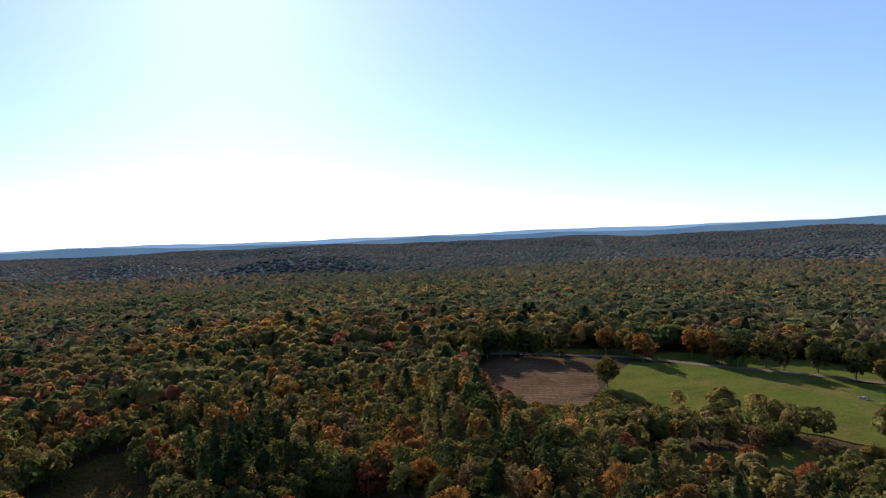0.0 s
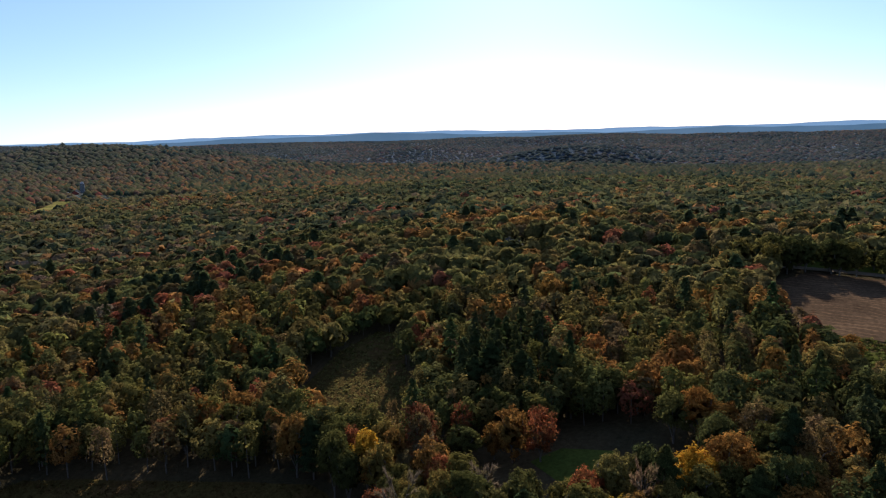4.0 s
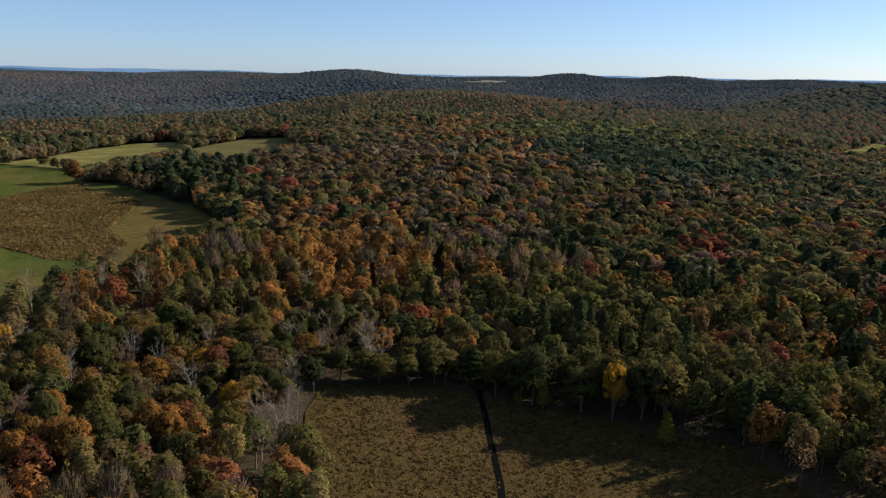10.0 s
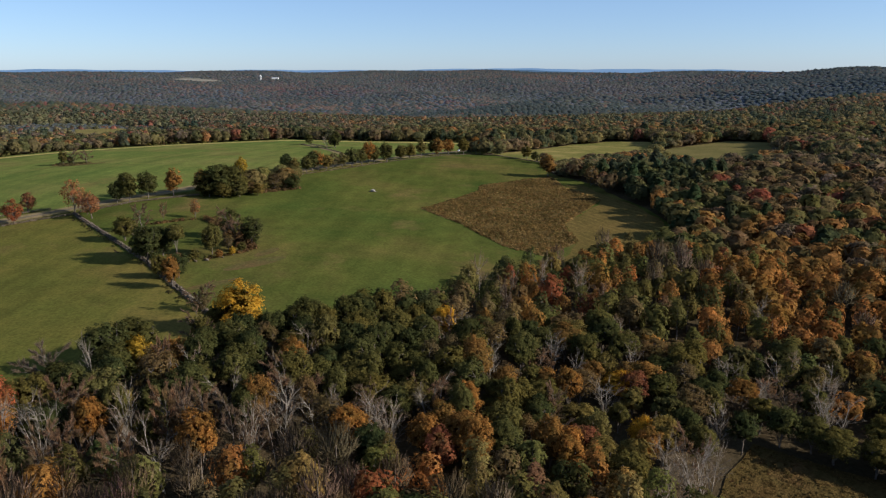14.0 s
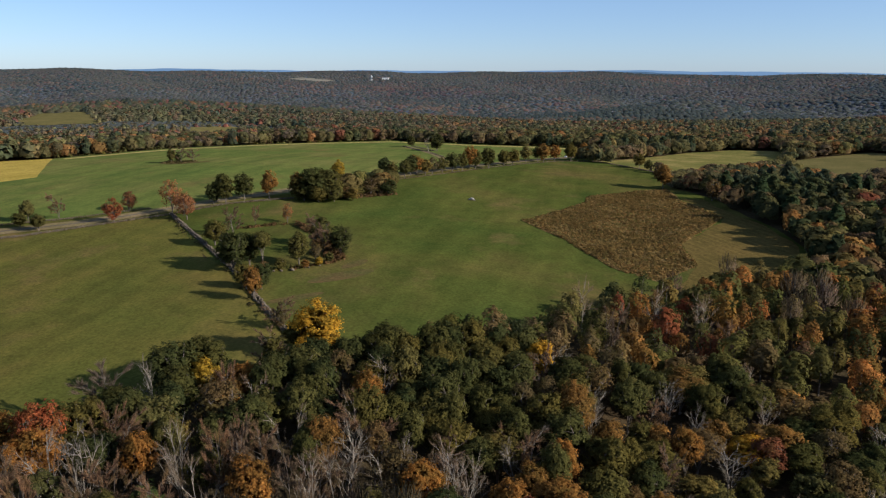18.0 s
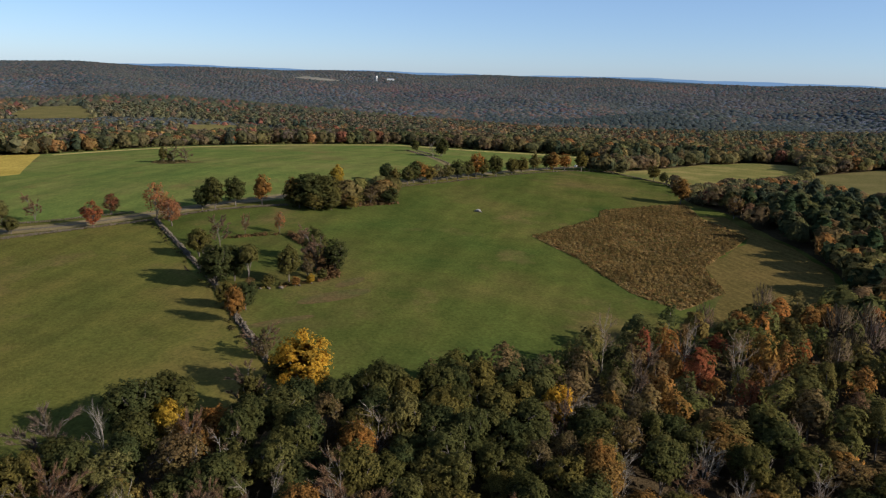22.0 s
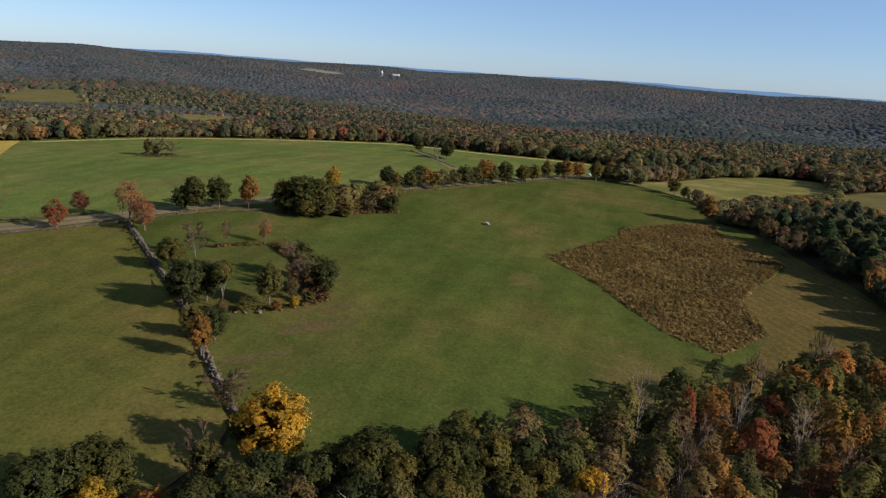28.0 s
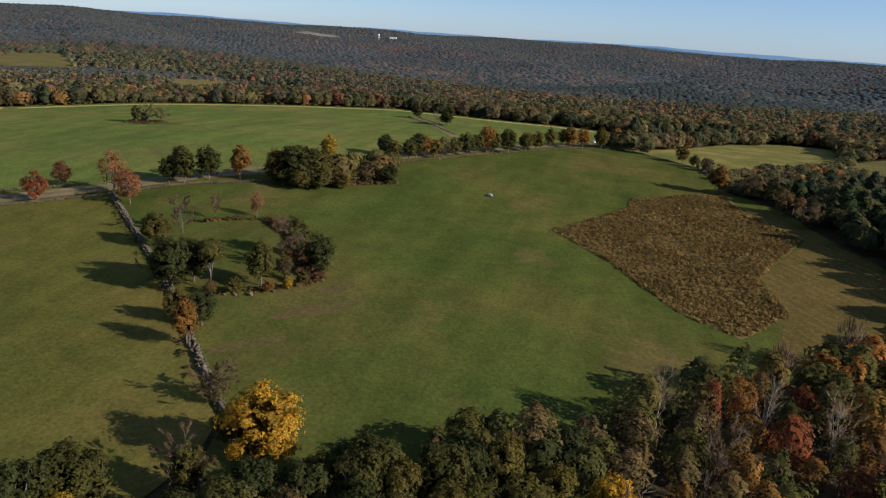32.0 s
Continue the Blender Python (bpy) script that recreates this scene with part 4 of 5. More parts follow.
# ---- the woods ----
SPECIES = ["olive", "dark_green", "pine", "orange", "rust", "red", "gold", "twig", "lime"]
MIX = {
    "default": (0.35, 0.17, 0.04, 0.14, 0.14, 0.02, 0.15, 0.00, 0.0),
    "near": (0.25, 0.17, 0.0, 0.035, 0.17, 0.06, 0.1, 0.2, 0.0),
    "bare": (0.14, 0.11, 0.00, 0.04, 0.10, 0.03, 0.08, 0.5, 0.0),
    "rusty": (0.23, 0.1, 0.005, 0.13, 0.26, 0.03, 0.13, 0.115, 0.0),
    "bare_stand": (0.2, 0.08, 0.0, 0.03, 0.12, 0.04, 0.08, 0.45, 0.0),
    "mownside": (0.4, 0.16, 0.05, 0.09, 0.16, 0.0, 0.14, 0.0, 0.0),
    "reds": (0.15, 0.05, 0.0, 0.17, 0.15, 0.26, 0.13, 0.09, 0.0),
    "pines": (0.12, 0.20, 0.62, 0.02, 0.02, 0.00, 0.02, 0.00, 0.0),
    "light": (0.40, 0.08, 0.05, 0.00, 0.02, 0.00, 0.10, 0.00, 0.35),
    "east": (0.26, 0.25, 0.1, 0.18, 0.09, 0.025, 0.11, 0.00, 0.0),
    "south": (0.3, 0.22, 0.08, 0.16, 0.08, 0.03, 0.14, 0.00, 0.0),
    "orangey": (0.2, 0.1, 0.02, 0.32, 0.12, 0.06, 0.18, 0.00, 0.0),
    "darker": (0.27, 0.31, 0.12, 0.13, 0.09, 0.01, 0.09, 0.00, 0.0),
    "pinewood": (0.2, 0.28, 0.4, 0.03, 0.06, 0.0, 0.03, 0.0, 0.0),
    "hedge": (0.4, 0.2, 0.0, 0.08, 0.08, 0.04, 0.2, 0.0, 0.0),
    "greener": (0.52, 0.22, 0.05, 0.04, 0.06, 0.01, 0.1, 0.0, 0.0),
    "dark": (0.24, 0.6, 0.0, 0.02, 0.04, 0.02, 0.03, 0.05, 0.0),
    "warm": (0.2, 0.09, 0.0, 0.09, 0.2, 0.11, 0.15, 0.15, 0.0),
    "scrubwood": (0.3, 0.1, 0.02, 0.06, 0.2, 0.03, 0.17, 0.15, 0.0),
    "north": (0.4, 0.12, 0.03, 0.09, 0.16, 0.02, 0.2, 0.00, 0.0),
}
AREAS = [  # mix, then x, y and reach in x and y; the first that holds decides
    ("hedge", 105, -200, 60, 45), ("pines", 196, -50, 25, 21), ("pines", 462, 418, 125, 80), ("light", 520, 545, 170, 120), ("pines", 150, 175, 40, 18), ("dark", -64, 203, 34, 24), ("dark", -90, 207, 20, 18), ("bare_stand", -85, 140, 50, 38), ("reds", -8, 157, 24, 19), ("reds", 18, 143, 20, 20), ("bare", -98, 150, 54, 48), ("bare", 22, 300, 62, 26),
    ("warm", 8, 165, 74, 54), ("near", -20, 200, 110, 100), ("pinewood", 85, 550, 45, 100), ("orangey", 300, 265, 90, 45), ("orangey", 170, 55, 22, 25), ("orangey", 205, -75, 60, 30), ("darker", 195, 150, 70, 66), ("mownside", 78, 405, 38, 75), ("rusty", 60, 330, 60, 70), ("rusty", 225, 430, 235, 250), ("east", 240, 130, 130, 120), ("south", 250, -120, 270, 150), ("greener", 750, -330, 560, 400), ("scrubwood", -660, 740, 340, 150), ("greener", 1620, 760, 420, 330), ("pinewood", 1700, 2900, 1000, 700), ("pinewood", 2900, 2800, 800, 900), ("north", -250, 1000, 800, 360), ("pinewood", 150, 2150, 700, 260), ("pinewood", 1000, 2500, 450, 280), ("rusty", -900, 3100, 700, 450), ("rusty", 500, 3300, 600, 380), ("pinewood", 2100, -380, 330, 300),
]


def species_at(rng, x, y):
    n = len(x)
    chances = np.tile(MIX["default"], (n, 1))
    done = np.zeros(n, bool)
    for name, ax, ay, rx, ry in AREAS:
        wob = 0.25 * np.sin(x / 23 + 1.3) * np.sin(y / 19) + 0.15 * np.sin(x / 9 + y / 11)
        hit = (((x - ax) / rx) ** 2 + ((y - ay) / ry) ** 2 < 1 + wob) & ~done
        chances[hit] = MIX[name]
        done |= hit
    drift = np.stack([np.sin(x / (31 + 9 * k) + k * 2.1) * np.sin(y / (37 + 7 * k) + k) for k in range(9)], 1)
    broad = np.stack([np.sin(x / (95 + 17 * k) + k * 1.7 + 0.6 * np.sin(y / 80)) * np.sin(y / (83 + 13 * k) + k * 0.9) for k in range(9)], 1)
    wide_ = np.stack([np.sin(x / (330 + 41 * k) + k * 2.7 + np.sin(y / 260)) * np.sin(y / (170 + 23 * k) + k * 1.3) for k in range(9)], 1)
    far = smooth(900, 1600, np.hypot(x, y))[:, None]
    chances = chances * np.exp(drift * (1 - 0.6 * far) + broad * 1.2 + wide_ * 1.8 * far)
    chances /= chances.sum(1)[:, None]
    return (chances.cumsum(1) < rng.uniform(size=(n, 1))).sum(1).clip(0, 8)


def scatter(rng, reach_in, reach_out, gap):
    """Tree places on a shaken grid in a ring round the flight, off the fields and roads."""
    x, y = np.meshgrid(np.arange(-reach_out, reach_out, gap), np.arange(-reach_out, reach_out, gap * 0.87))
    x = x + (np.arange(len(x)) % 2)[:, None] * gap / 2
    x, y = x.ravel() + rng.uniform(-0.36, 0.36, x.size) * gap - 10, y.ravel() + rng.uniform(-0.36, 0.36, x.size) * gap + 40
    r = np.hypot(x + 10, y - 40)
    keep = (r >= reach_in) & (r < reach_out)
    a = np.degrees(np.arctan2(-(x + 30), y - 10))
    ahead = (a > -160) & (a < 56)
    keep &= ahead | (r < 850)
    x, y, ahead = x[keep], y[keep], ahead[keep]
    clear = np.zeros(len(x), bool)
    for poly in CLEAR:
        near = (x > min(p[0] for p in poly) - 5) & (x < max(p[0] for p in poly) + 5) & (y > min(p[1] for p in poly) - 5) & (y < max(p[1] for p in poly) + 5)
        clear[near] |= inside(x[near], y[near], poly)
    for line in (ROAD, ROAD_2, TRACK, [(-250, 360), (-201, 318), (-110, 232)]):
        reach = 24 if line is ROAD else 9
        for (x0, y0), (x1, y1) in zip(line, line[1:]):
            s = np.clip(((x - x0) * (x1 - x0) + (y - y0) * (y1 - y0)) / ((x1 - x0) ** 2 + (y1 - y0) ** 2), 0, 1)
            clear |= np.hypot(x - x0 - s * (x1 - x0), y - y0 - s * (y1 - y0)) < reach
    for bx, by, br in ((355, -72, 20), (985, 510, 20)):
        clear |= np.hypot(x - bx, y - by) < br
    return x[~clear], y[~clear], ahead[~clear]


TONE_LIST = np.array([TONES[s] for s in SPECIES])
TONE_LIST *= 1.12
TONE_LIST[8] = (0.15, 0.148, 0.04)
TONE_LIST[7] = (0.155, 0.108, 0.072)


def domes(rng, x, y, z, tall, rad, pointed, levels):
    """Closed rounded crown bodies, uneven round the stem; each level is its height, reach and share of upward shading."""
    n, sides = len(x), 5
    verts, ways = [], []
    for h, r, up in levels:
        r = r * np.where(pointed, 1.2 - 0.6 * h, 1.0)
        for i in range(sides):
            w = i * 2 * np.pi / sides + rng.uniform(-0.3, 0.3, n)
            q = rad * r * rng.uniform(0.78, 1.2, n)
            verts.append(np.stack([x + np.cos(w) * q, y + np.sin(w) * q, z + tall * h * rng.uniform(0.9, 1.08, n)], 1))
            ways.append(np.stack([np.cos(w), np.sin(w), np.full(n, up)], 1))
    verts.append(np.stack([x + rad * rng.uniform(-0.2, 0.2, n), y + rad * rng.uniform(-0.2, 0.2, n), z + tall], 1))
    ways.append(np.stack([np.zeros(n), np.zeros(n), np.ones(n)], 1))
    a, faces, top = np.arange(n), [], len(levels) * sides
    for lev in range(len(levels)):
        for i in range(sides):
            j = (i + 1) % sides
            p, q = lev * sides + i, lev * sides + j
            if lev + 1 < len(levels):
                faces += [np.stack([a + p * n, a + q * n, a + (q + sides) * n], 1), np.stack([a + p * n, a + (q + sides) * n, a + (p + sides) * n], 1)]
            else:
                faces.append(np.stack([a + p * n, a + q * n, a + top * n], 1))
    return np.concatenate(verts), np.concatenate(faces), np.concatenate(ways), top + 1


def distant_woods(name, rng, x, y, kinds, tall, wide, label, cool, levels):
    """One joined far wood of closed, touching crowns."""
    v, f, w, each = domes(rng, x, y, lie(x, y), tall * rng.uniform(0.86, 1.12, len(x)), wide, kinds == 2, levels)
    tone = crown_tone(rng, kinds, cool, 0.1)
    ob = new(name, mesh_of(name, v, f, WOODS, np.tile(tone, (each, 1)), normals=w))
    return tagged(ob, label, "woodland", kind="stuff")


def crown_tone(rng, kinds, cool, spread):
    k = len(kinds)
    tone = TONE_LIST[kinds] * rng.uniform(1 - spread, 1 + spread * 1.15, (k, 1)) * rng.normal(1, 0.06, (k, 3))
    haze_mix = (np.zeros(k) + cool)[:, None]
    # leaf tone dimmed and blue added: air haze put into the colour
    return np.clip(tone * (1 - 0.78 * haze_mix) + np.array([0.072, 0.092, 0.135]) * haze_mix, 0.005, 0.6)


def woods(name, rng, x, y, kinds, tall, wide, leaves, size, label, lobes=9, cool=0.0, core=0.0):
    """One joined wood: a crown of many small sprays for every tree, round a closed leafy core where it stands far off."""
    n = len(x)
    verts, tones, ways = [], [], []
    z = lie(x, y)
    for form in (0, 2, 7):
        sel = np.flatnonzero((kinds == form) if form else (kinds != 2) & (kinds != 7))
        if not len(sel):
            continue
        k = len(sel)
        if form == 7:
            d = rng.normal(size=(k, leaves, 3))
            d /= np.linalg.norm(d, axis=2)[:, :, None]
            p = d * rng.uniform(0.25, 1.0, (k, leaves, 1)) ** 0.6 * np.array([0.85, 0.85, 0.33]) + np.array([0, 0, 0.66])
            d = d + rng.normal(0, 0.4, d.shape)
        elif form == 2 and leaves > 60:
            lev = rng.uniform(0, 1, (k, leaves)) ** 0.75
            w = rng.uniform(0, 2 * np.pi, (k, leaves))
            r = (1 - lev) ** 0.6 * rng.uniform(0.55, 1.05, (k, leaves)) * (0.85 + 0.3 * np.sin(lev * 40)) * 0.8
            p = np.stack([np.cos(w) * r, np.sin(w) * r, 0.25 + 0.85 * lev], 2)
            d = np.stack([np.cos(w), np.sin(w), np.full_like(w, 0.7)], 2)
        else:
            p, d = crown_shell(rng, k, leaves, lobes, 0.02 if leaves < 90 else 0.1, 0.3 if leaves < 200 else 0.42)
        hgt, rad = tall[sel], wide[sel]
        p = p * np.stack([rad, rad, hgt], 1)[:, None, :]
        out = p - np.array([0, 0, 1]) * (hgt * 0.5)[:, None, None]
        out /= np.linalg.norm(out, axis=2)[:, :, None] + 1e-6
        even = d * 0.8 + out * 0.8 + np.array([0, 0, 0.15 if leaves > 30 else 0.7 if leaves > 12 else 1.8])
        facing = even + rng.normal(0, 0.25, p.shape)
        p = p + np.stack([x[sel], y[sel], z[sel]], 1)[:, None, :]
        sz = (size * rng.uniform(0.7, 1.3, (k, leaves)) * (rad / 4.5)[:, None] * (1.6 if form == 7 and leaves > 200 else 0.8 if form == 7 else 1.0)).ravel()
        if form == 7 and leaves > 200:
            c, way = p.reshape(-1, 3), (out + np.array([0, 0, 0.9]) + rng.normal(0, 0.35, p.shape)).reshape(-1, 3)
            way /= np.linalg.norm(way, axis=1)[:, None]
            side = np.cross(way, rng.normal(size=way.shape))
            side /= np.linalg.norm(side, axis=1)[:, None] + 1e-9
            half, long = 0.07 * sz[:, None], sz[:, None] * 1.5
            v = np.stack([c - side * half - way * long * 0.4, c + side * half - way * long * 0.4, c + way * long * 0.6], 1).reshape(-1, 3)
        else:
            v, _ = sprays(rng, p.reshape(-1, 3), facing.reshape(-1, 3), sz)
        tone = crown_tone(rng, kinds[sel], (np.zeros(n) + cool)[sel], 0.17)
        verts.append(v)
        ways.append(np.repeat((even + 0.3 * facing).reshape(-1, 3), 3, 0))
        tones.append(np.repeat(tone, leaves * 3, 0))
    v, t, w = np.concatenate(verts), np.concatenate(tones), np.concatenate(ways)
    f = np.arange(len(v)).reshape(-1, 3)
    if core:
        full = kinds != 7
        v2, f2, w2, each = domes(rng, x[full], y[full], z[full], tall[full] * core, wide[full] * core, kinds[full] == 2, ((0.25, 0.86, 0.2), (0.72, 0.84, 0.9)))
        t2 = np.tile(crown_tone(rng, kinds[full], (np.zeros(n) + cool)[full], 0.17), (each, 1))
        f, v, t, w = np.concatenate([f, f2 + len(v)]), np.concatenate([v, v2]), np.concatenate([t, t2]), np.concatenate([w, w2])
    ob = new(name, mesh_of(name, v, f, NEAR_WOODS if leaves > 200 else MIDDLE_WOODS if leaves > 130 else FAR_WOODS if leaves > 40 else WOODS, t, normals=w))
    return tagged(ob, label, "woodland", kind="stuff")


def stems(name, rng, x, y, tall, parent_label):
    """Joined thin trunks under a wood's crowns."""
    n = len(x)
    z = lie(x, y)
    lean = rng.normal(0, 0.5, (n, 2))
    r0 = tall * 0.014
    verts, quads = [], []
    for lev, (h, s) in enumerate(((-0.05, 1.0), (0.5, 0.7), (0.85, 0.2))):
        for i in range(4):
            w = i * np.pi / 2
            verts.append(np.stack([x + lean[:, 0] * h + r0 * s * math.cos(w), y + lean[:, 1] * h + r0 * s * math.sin(w), z + h * tall], 1))
    a = np.arange(n)
    for lev in (0, 1):
        for i in range(4):
            j = (i + 1) % 4
            quads.append(np.stack([a + (lev * 4 + i) * n, a + (lev * 4 + j) * n, a + (lev * 4 + 4 + j) * n, a + (lev * 4 + 4 + i) * n], 1))
    ob = new(name, mesh_of(name, np.concatenate(verts), np.concatenate(quads), BARK, shade=True))
    return tagged(ob, parent_label, "trunks", kind="stuff")


wood_rng = np.random.default_rng(11)


def sizes(rng, kinds, x, y):
    tall = np.where(kinds == 2, rng.uniform(14, 18, len(kinds)), rng.uniform(11.5, 15.0, len(kinds)))
    close = np.hypot(x + 10, y - 40) < 300
    oaks = (kinds < 2) & (x > 120) & (y < 260) & (np.hypot(x, y) < 900)
    tall = np.where(close, tall * rng.uniform(1.0, 1.3, len(kinds)), tall)
    tall = np.where(close & (kinds == 7), tall * 1.12, tall)
    low = ((x > 0) & (x < 150) & (y > 170) & (y < 250)) | ((x > -20) & (x < 60) & (y > 330) & (y < 620))
    low |= (x > 238) & (x < 290) & (y > -25) & (y < 40)
    low |= (np.abs(x - 105) < 60) & (np.abs(y + 200) < 42)
    tall = np.where(low, tall * 0.75, tall)
    tall = np.where((x > 118) & (x < 195) & (y > -20) & (y < 165) & (kinds != 7), tall * 1.18, tall)
    scrubby = (x > -1000) & (x < -430) & (y > 640) & (y < 900) & (np.hypot(x, y) < 1090) | (x > 640) & (x < 960) & (y > 330) & (y < 500)
    tall = np.where(scrubby, tall * 0.6, tall)
    tall = np.where((x > 8) & (x < 215) & (y > 535) & (y < 790), tall * np.where(y < 700, 0.42, 0.65), tall)
    wide = np.where(kinds == 2, rng.uniform(5.0, 6.4, len(kinds)), rng.uniform(4.4, 6.4, len(kinds)))
    wide = np.where(close & (kinds != 2), wide * rng.uniform(0.74, 1.12, len(kinds)), wide)
    wide = np.where(tall < 9.5, wide * 0.74, wide)
    return tall, np.where(oaks, wide * rng.uniform(1.05, 1.35, len(kinds)), wide)


# near woods: the trees that the flight passes closest are things, the rest are joined
NEAR_THINGS = 340
x, y, ahead = scatter(wood_rng, 48, 300, 8.5)
kinds = species_at(wood_rng, x, y)
tall, wide = sizes(wood_rng, kinds, x, y)
band = [(-120, 168), (-60, 190), (20, 205), (75, 175), (118, 120), (112, 20), (108, -75)]
away = np.min([np.hypot(x - px - (qx - px) * s, y - py - (qy - py) * s) for (px, py), (qx, qy) in zip(band, band[1:]) for s in (0, 0.25, 0.5, 0.75, 1)], 0)
order = np.argsort(away - np.where(kinds == 7, 45, 0) + np.where(ahead, 0, 1000) + np.where(np.hypot(x + 10, y - 40) < 118, 300, 0))
for i in order[:NEAR_THINGS]:
    k = SPECIES[kinds[i]]
    k = "haze" if k == "rust" and wood_rng.uniform() < 0.5 or k == "twig" and (y[i] > 245 or x[i] < -60) and wood_rng.uniform() < 0.55 else k
    k = "yellow" if k == "gold" and wood_rng.uniform() < 0.22 else k
    tree(k, float(x[i]), float(y[i]), float(tall[i]), float(wide[i]) * (0.85 if k in ("twig", "haze") else 1.1), "trees of the near wood", low=0.24)
rest = order[NEAR_THINGS:]
seen = rest[ahead[rest]]
for close, leaves, size in ((True, 560, 0.82), (False, 260, 1.2)):
    some = seen[(away[seen] < 85) == close]
    woods("near_wood", wood_rng, x[some], y[some], kinds[some], tall[some], wide[some], leaves, size, "mixed autumn wood of oak, maple and pine", lobes=18)
stems("near_trunks", wood_rng, x[seen], y[seen], tall[seen], "grey trunks under the mixed wood")
other = np.setdiff1d(rest, seen)
x2, y2, ahead2 = scatter(wood_rng, 0, 48, 8.5)
kinds2 = species_at(wood_rng, x2, y2)
tall2, wide2 = sizes(wood_rng, kinds2, x2, y2)
cat = lambda a, b: np.concatenate([a[other], b])
woods("wood_below_the_flight", wood_rng, cat(x, x2), cat(y, y2), cat(kinds, kinds2), cat(tall, tall2), cat(wide, wide2), 130, 1.45, "mixed autumn wood around the marsh", lobes=14, core=0.7)

for name, lo, hi, gap, leaves, size, label in (
        ("middle_wood", 300, 480, 9.6, 200, 1.7, "autumn wood in green, rust and orange"),
        ("wood_slopes", 480, 900, 10.2, 46, 2.9, "wooded slopes in olive, rust and orange")):
    x, y, ahead = scatter(wood_rng, lo, hi, gap)
    kinds = species_at(wood_rng, x, y)
    tall, wide = sizes(wood_rng, kinds, x, y)
    wide = wide * gap / 7.0
    tall = np.where(tall < 9.5, tall, tall * 0.5 + 6.7) * wood_rng.uniform(0.84, 1.14, len(x))
    north = ahead & (np.abs(x + 60) < 460) & (y > 480)
    for some, more in ((north, 3.1 if lo > 400 else 1.0), (ahead & ~north, 1.0)):
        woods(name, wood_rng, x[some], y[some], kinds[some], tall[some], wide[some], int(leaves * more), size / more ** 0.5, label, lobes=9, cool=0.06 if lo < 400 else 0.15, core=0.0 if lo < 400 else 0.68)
    b = ~ahead
    woods(name, wood_rng, x[b], y[b], kinds[b], tall[b], wide[b], 14, 5.0, label)

def haze_share(x, y):
    """Share of blue distance haze painted into the leaf colours of the farther hills."""
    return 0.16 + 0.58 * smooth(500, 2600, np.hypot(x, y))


BODY = ((0.3, 1.0, 0.9), (0.7, 0.92, 1.9))
for lo, hi, gap in ((900, 1400, 10.6), (1400, 2050, 14.0)):
    x, y, ahead = scatter(wood_rng, lo, hi, gap)
    kinds = species_at(wood_rng, x, y)
    tall, wide = sizes(wood_rng, kinds, x, y)
    front = (np.abs(np.degrees(np.arctan2(-x, y)) - 8) < 46) & (np.hypot(x, y) < 1250)
    if front.any():
        woods("far_wood", wood_rng, x[front], y[front], kinds[front], tall[front], wide[front] * 1.05, 44, 2.2, "far wooded hills in dull green and rust", lobes=6, cool=haze_share(x[front], y[front]), core=0.78)
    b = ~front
    distant_woods("far_wood", wood_rng, x[b], y[b], kinds[b], tall[b], wide[b] * gap / 8.4, "far wooded hills in dull green and rust", haze_share(x[b], y[b]), BODY)
x, y, ahead = scatter(wood_rng, 2050, 4740, 20.5)
kinds = species_at(wood_rng, x, y)
tall, wide = sizes(wood_rng, kinds, x, y)
distant_woods("distant_wood", wood_rng, x, y, kinds, tall * 0.85, wide * 2.3, "distant wooded ridges, dark green with painted blue haze", haze_share(x, y), ((0.5, 1.0, 1.3),))


# ---- distant hills, beyond all that shifts ----
def hill_ring(name, reach, ridge, dark, pale, label):
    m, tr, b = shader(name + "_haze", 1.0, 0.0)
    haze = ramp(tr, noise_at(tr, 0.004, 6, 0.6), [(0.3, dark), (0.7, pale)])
    # the rings take no light: their blue haze is emitted colour
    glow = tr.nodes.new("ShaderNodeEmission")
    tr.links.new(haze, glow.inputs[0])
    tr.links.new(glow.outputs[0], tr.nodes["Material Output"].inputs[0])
    ring = np.stack([-np.sin(a) * reach, np.cos(a) * reach], 1)
    verts = np.concatenate([np.column_stack([ring * 0.995, np.full(1440, -60.0)]), np.column_stack([ring, ridge]), np.column_stack([ring * 1.005, np.full(1440, -60.0)])])
    i = np.arange(1440)
    j = (i + 1) % 1440
    quads = np.concatenate([np.stack([i + k, j + k, j + k + 1440, i + k + 1440], 1) for k in (0, 1440)])
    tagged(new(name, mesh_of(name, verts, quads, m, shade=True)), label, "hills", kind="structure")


a = np.linspace(-np.pi, np.pi, 1441)[:-1]
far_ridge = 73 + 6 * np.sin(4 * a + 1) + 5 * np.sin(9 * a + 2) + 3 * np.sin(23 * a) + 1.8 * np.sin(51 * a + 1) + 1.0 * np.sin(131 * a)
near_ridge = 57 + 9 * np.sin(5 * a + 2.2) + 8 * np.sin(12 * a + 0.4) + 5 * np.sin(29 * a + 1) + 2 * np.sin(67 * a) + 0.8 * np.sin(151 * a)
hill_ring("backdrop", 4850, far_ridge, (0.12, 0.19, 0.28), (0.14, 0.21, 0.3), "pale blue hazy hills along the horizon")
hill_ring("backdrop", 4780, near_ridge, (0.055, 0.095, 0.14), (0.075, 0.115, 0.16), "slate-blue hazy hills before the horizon")


